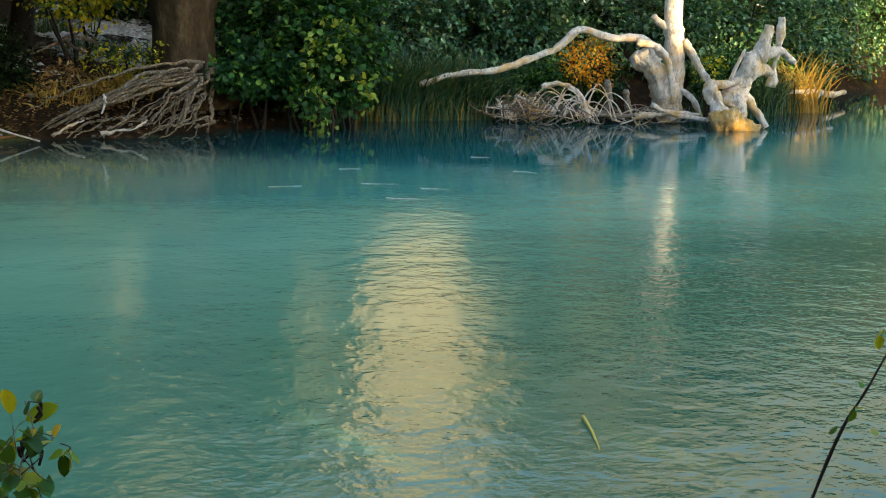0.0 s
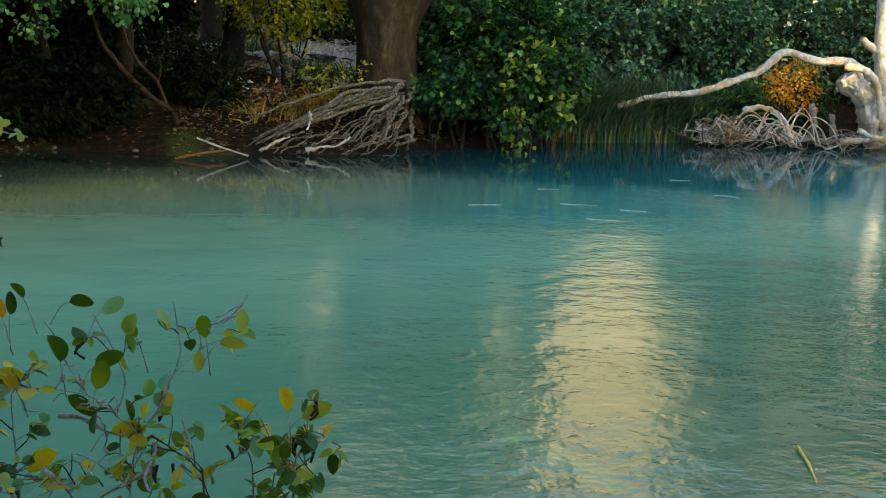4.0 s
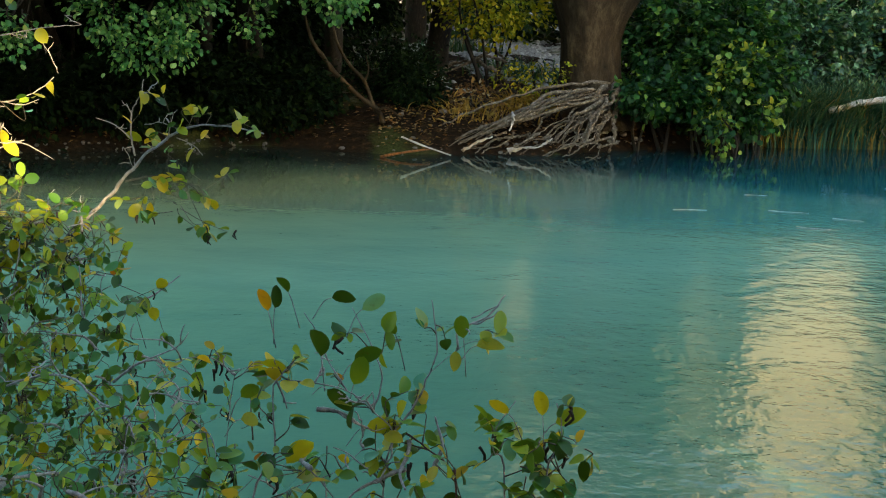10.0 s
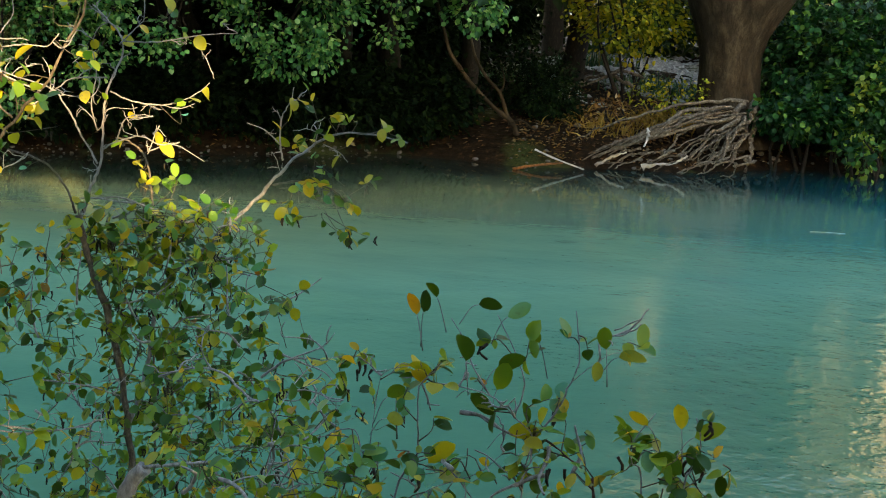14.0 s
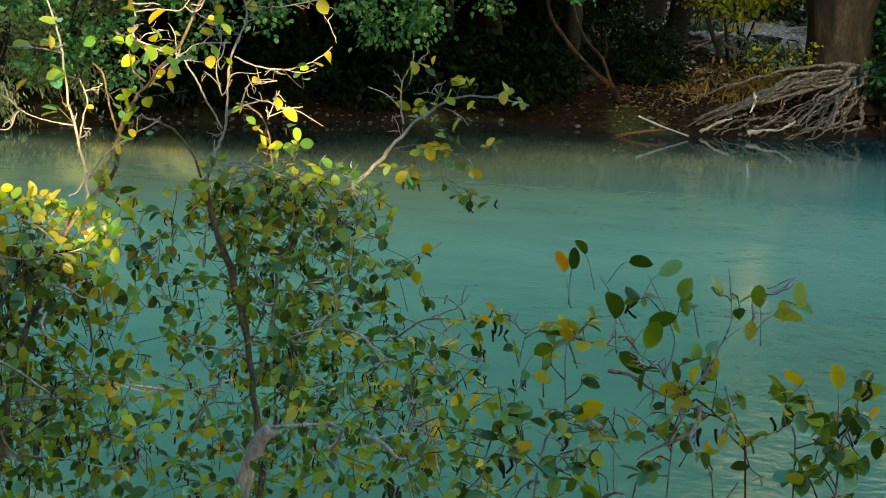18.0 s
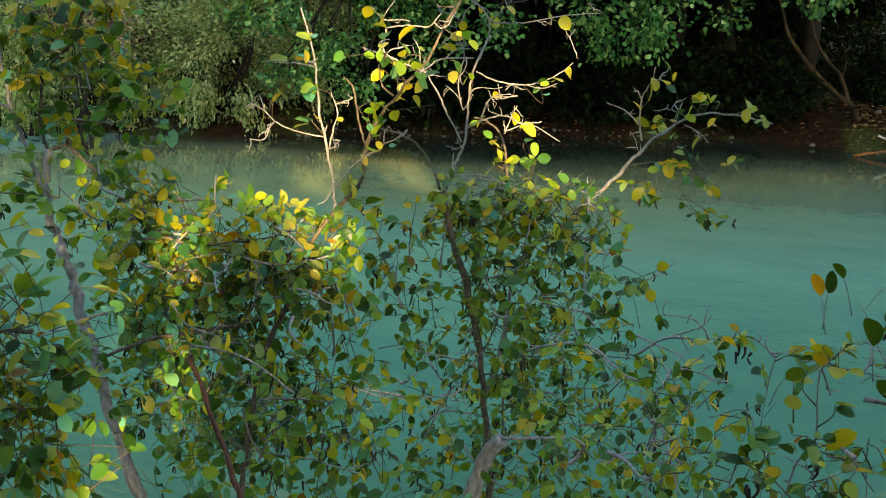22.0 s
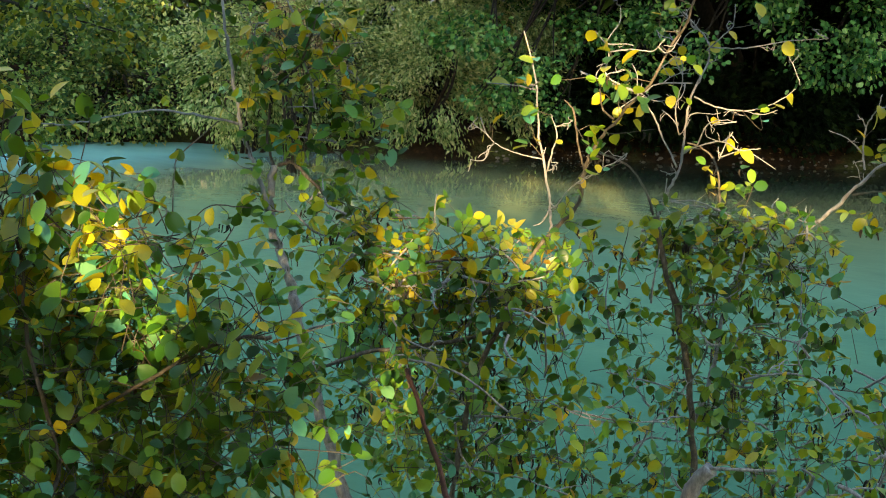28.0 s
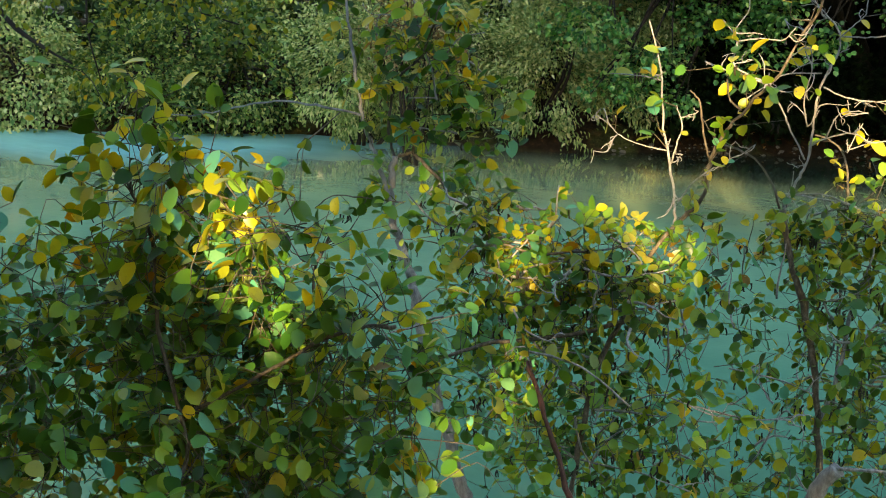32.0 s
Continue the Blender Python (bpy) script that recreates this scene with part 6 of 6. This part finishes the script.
sprig = thing("bare_sprig", (1.7, 2.1, 0.3), "thin dark twig with a few blue-green leaves over the water", "branch")
g = Geo()
tube(g, [(1.70, 2.10, 0.3), (1.73, 2.16, 0.78), (1.78, 2.19, 0.90), (1.84, 2.21, 1.03), (1.88, 2.21, 1.10), (1.92, 2.21, 1.18)], 0.005, 0.002, 6, 4)
part("stem", g, DARK_STEM, sprig)
for k in range(9):
    leaf = new("leaf", LEAVES[k % 7])
    leaf.parent = sprig
    q = np.array((1.86 + rng.normal(0, 0.06), 2.2, 1.1 + rng.normal(0, 0.06))) - np.array(sprig.location)
    leaf.matrix_basis = leaf_matrix(q, unit(rng.normal(0, 1, 3)), 0.03)

straw = thing("reed_straw", (2.30, 5.0, 0.0), "yellow reed straw lying on the water", "straw")
g = Geo()
tube(g, [(2.32, 5.21, 0.012), (2.30, 5.02, 0.01), (2.27, 4.82, 0.0)], 0.008, 0.004, 6, 4, 0.05)
part("stalk", g, STRAW, straw)

for x, y, ln in [(2.92, 11.69, 0.3), (2.52, 11.15, 0.32), (2.45, 12.01, 0.4), (1.54, 11.85, 0.35), (4.08, 12.77, 0.3), (3.88, 13.96, 0.25), (2.29, 13.0, 0.25)]:
    ob = thing("floating_straw", (x, y, 0.0), "pale dead straw floating on the river", "straw", "floating straws")
    g = Geo()
    a = rng.normal(0, 0.25)
    d = np.array((math.cos(a), math.sin(a), 0)) * ln * 0.45
    c = np.array((x, y, 0.004))
    tube(g, [c - d, c + rng.normal(0, 0.03, 3) * np.array((1, 1, 0)), c + d], 0.004, 0.002, 5, 4)
    part("stalk", g, DRIFT, ob)

# ---------------------------------------------------------------- stones on the far bank
stones = []
for k in range(5):
    g = Geo()
    burl(g, (0, 0, 0), (1, 0.8, 0.6), 11.0 + k, 0.35, 5)
    stones.append(mesh_data("stone", g, STONE))
for k in range(260):
    x = -7.5 + 9.3 * rng.random() if k < 220 else 9.5 + 4 * rng.random()
    d = abs(rng.normal(0, 0.5)) if k % 2 else 4.5 * rng.random()
    if x <= -3.2:
        d = 0.16 * rng.random()
    elif x >= 0.3 and d > 0.6:
        d *= 0.2
    if -3.2 < x < -1.7 and k % 3:
        continue
    y = float(np.interp(x, SHORE_X, SHORE_Y)) + 0.05 + d
    s = (0.016 + 0.045 * rng.random() ** 2.5) * (0.6 if x < -3.2 else 1.0)
    ob = new("stone", stones[k % 5])
    ob.matrix_basis = pose(x, y, ground_z(x, y) + s * 0.3, 0, 0, 360 * rng.random()) @ Matrix.Diagonal((s, s, s, 1))
    tagged(ob, "rounded grey river stone on the bank", "stone", "bank stones")

# pale gravel in patches between the trunks
g = Geo()
v, f = np.array([(1, 0, 0), (0.3, 0.9, 0.1), (-0.8, 0.5, 0), (-0.7, -0.6, 0.05), (0.4, -0.8, 0), (0.1, 0.1, 0.75), (-0.3, -0.1, 0.7)]), [(0, 1, 5), (1, 2, 6, 5), (2, 3, 6), (3, 4, 5, 6), (4, 0, 5)]
for k in range(5200):
    x, y = -4.2 + 5.6 * rng.random(), 17.3 + 7.6 * rng.random()
    if x < -2.1 - 0.12 * (y - 19.0):
        continue
    if noise.noise(Vector((x * 0.9, y * 0.9, 3.0))) < (0.06 if y < 19.2 else -0.14):
        continue
    a, sz = rng.random() * 6.28, 0.02 + (0.07 if y < 19.2 else 0.10) * rng.random() ** 2.2
    w = v * np.array((1, 1, 0.8)) * sz
    w = np.column_stack([w[:, 0] * math.cos(a) - w[:, 1] * math.sin(a), w[:, 0] * math.sin(a) + w[:, 1] * math.cos(a), w[:, 2]])
    g.add(w + np.array((x, y, ground_z(x, y) + 0.01)), f)
gravel_bed = new("gravel", mesh_data("gravel", g, PALE_STONE, smooth=False))
tagged(gravel_bed, "pale grey gravel and cobbles in patches on the bank", "gravel", kind="stuff")
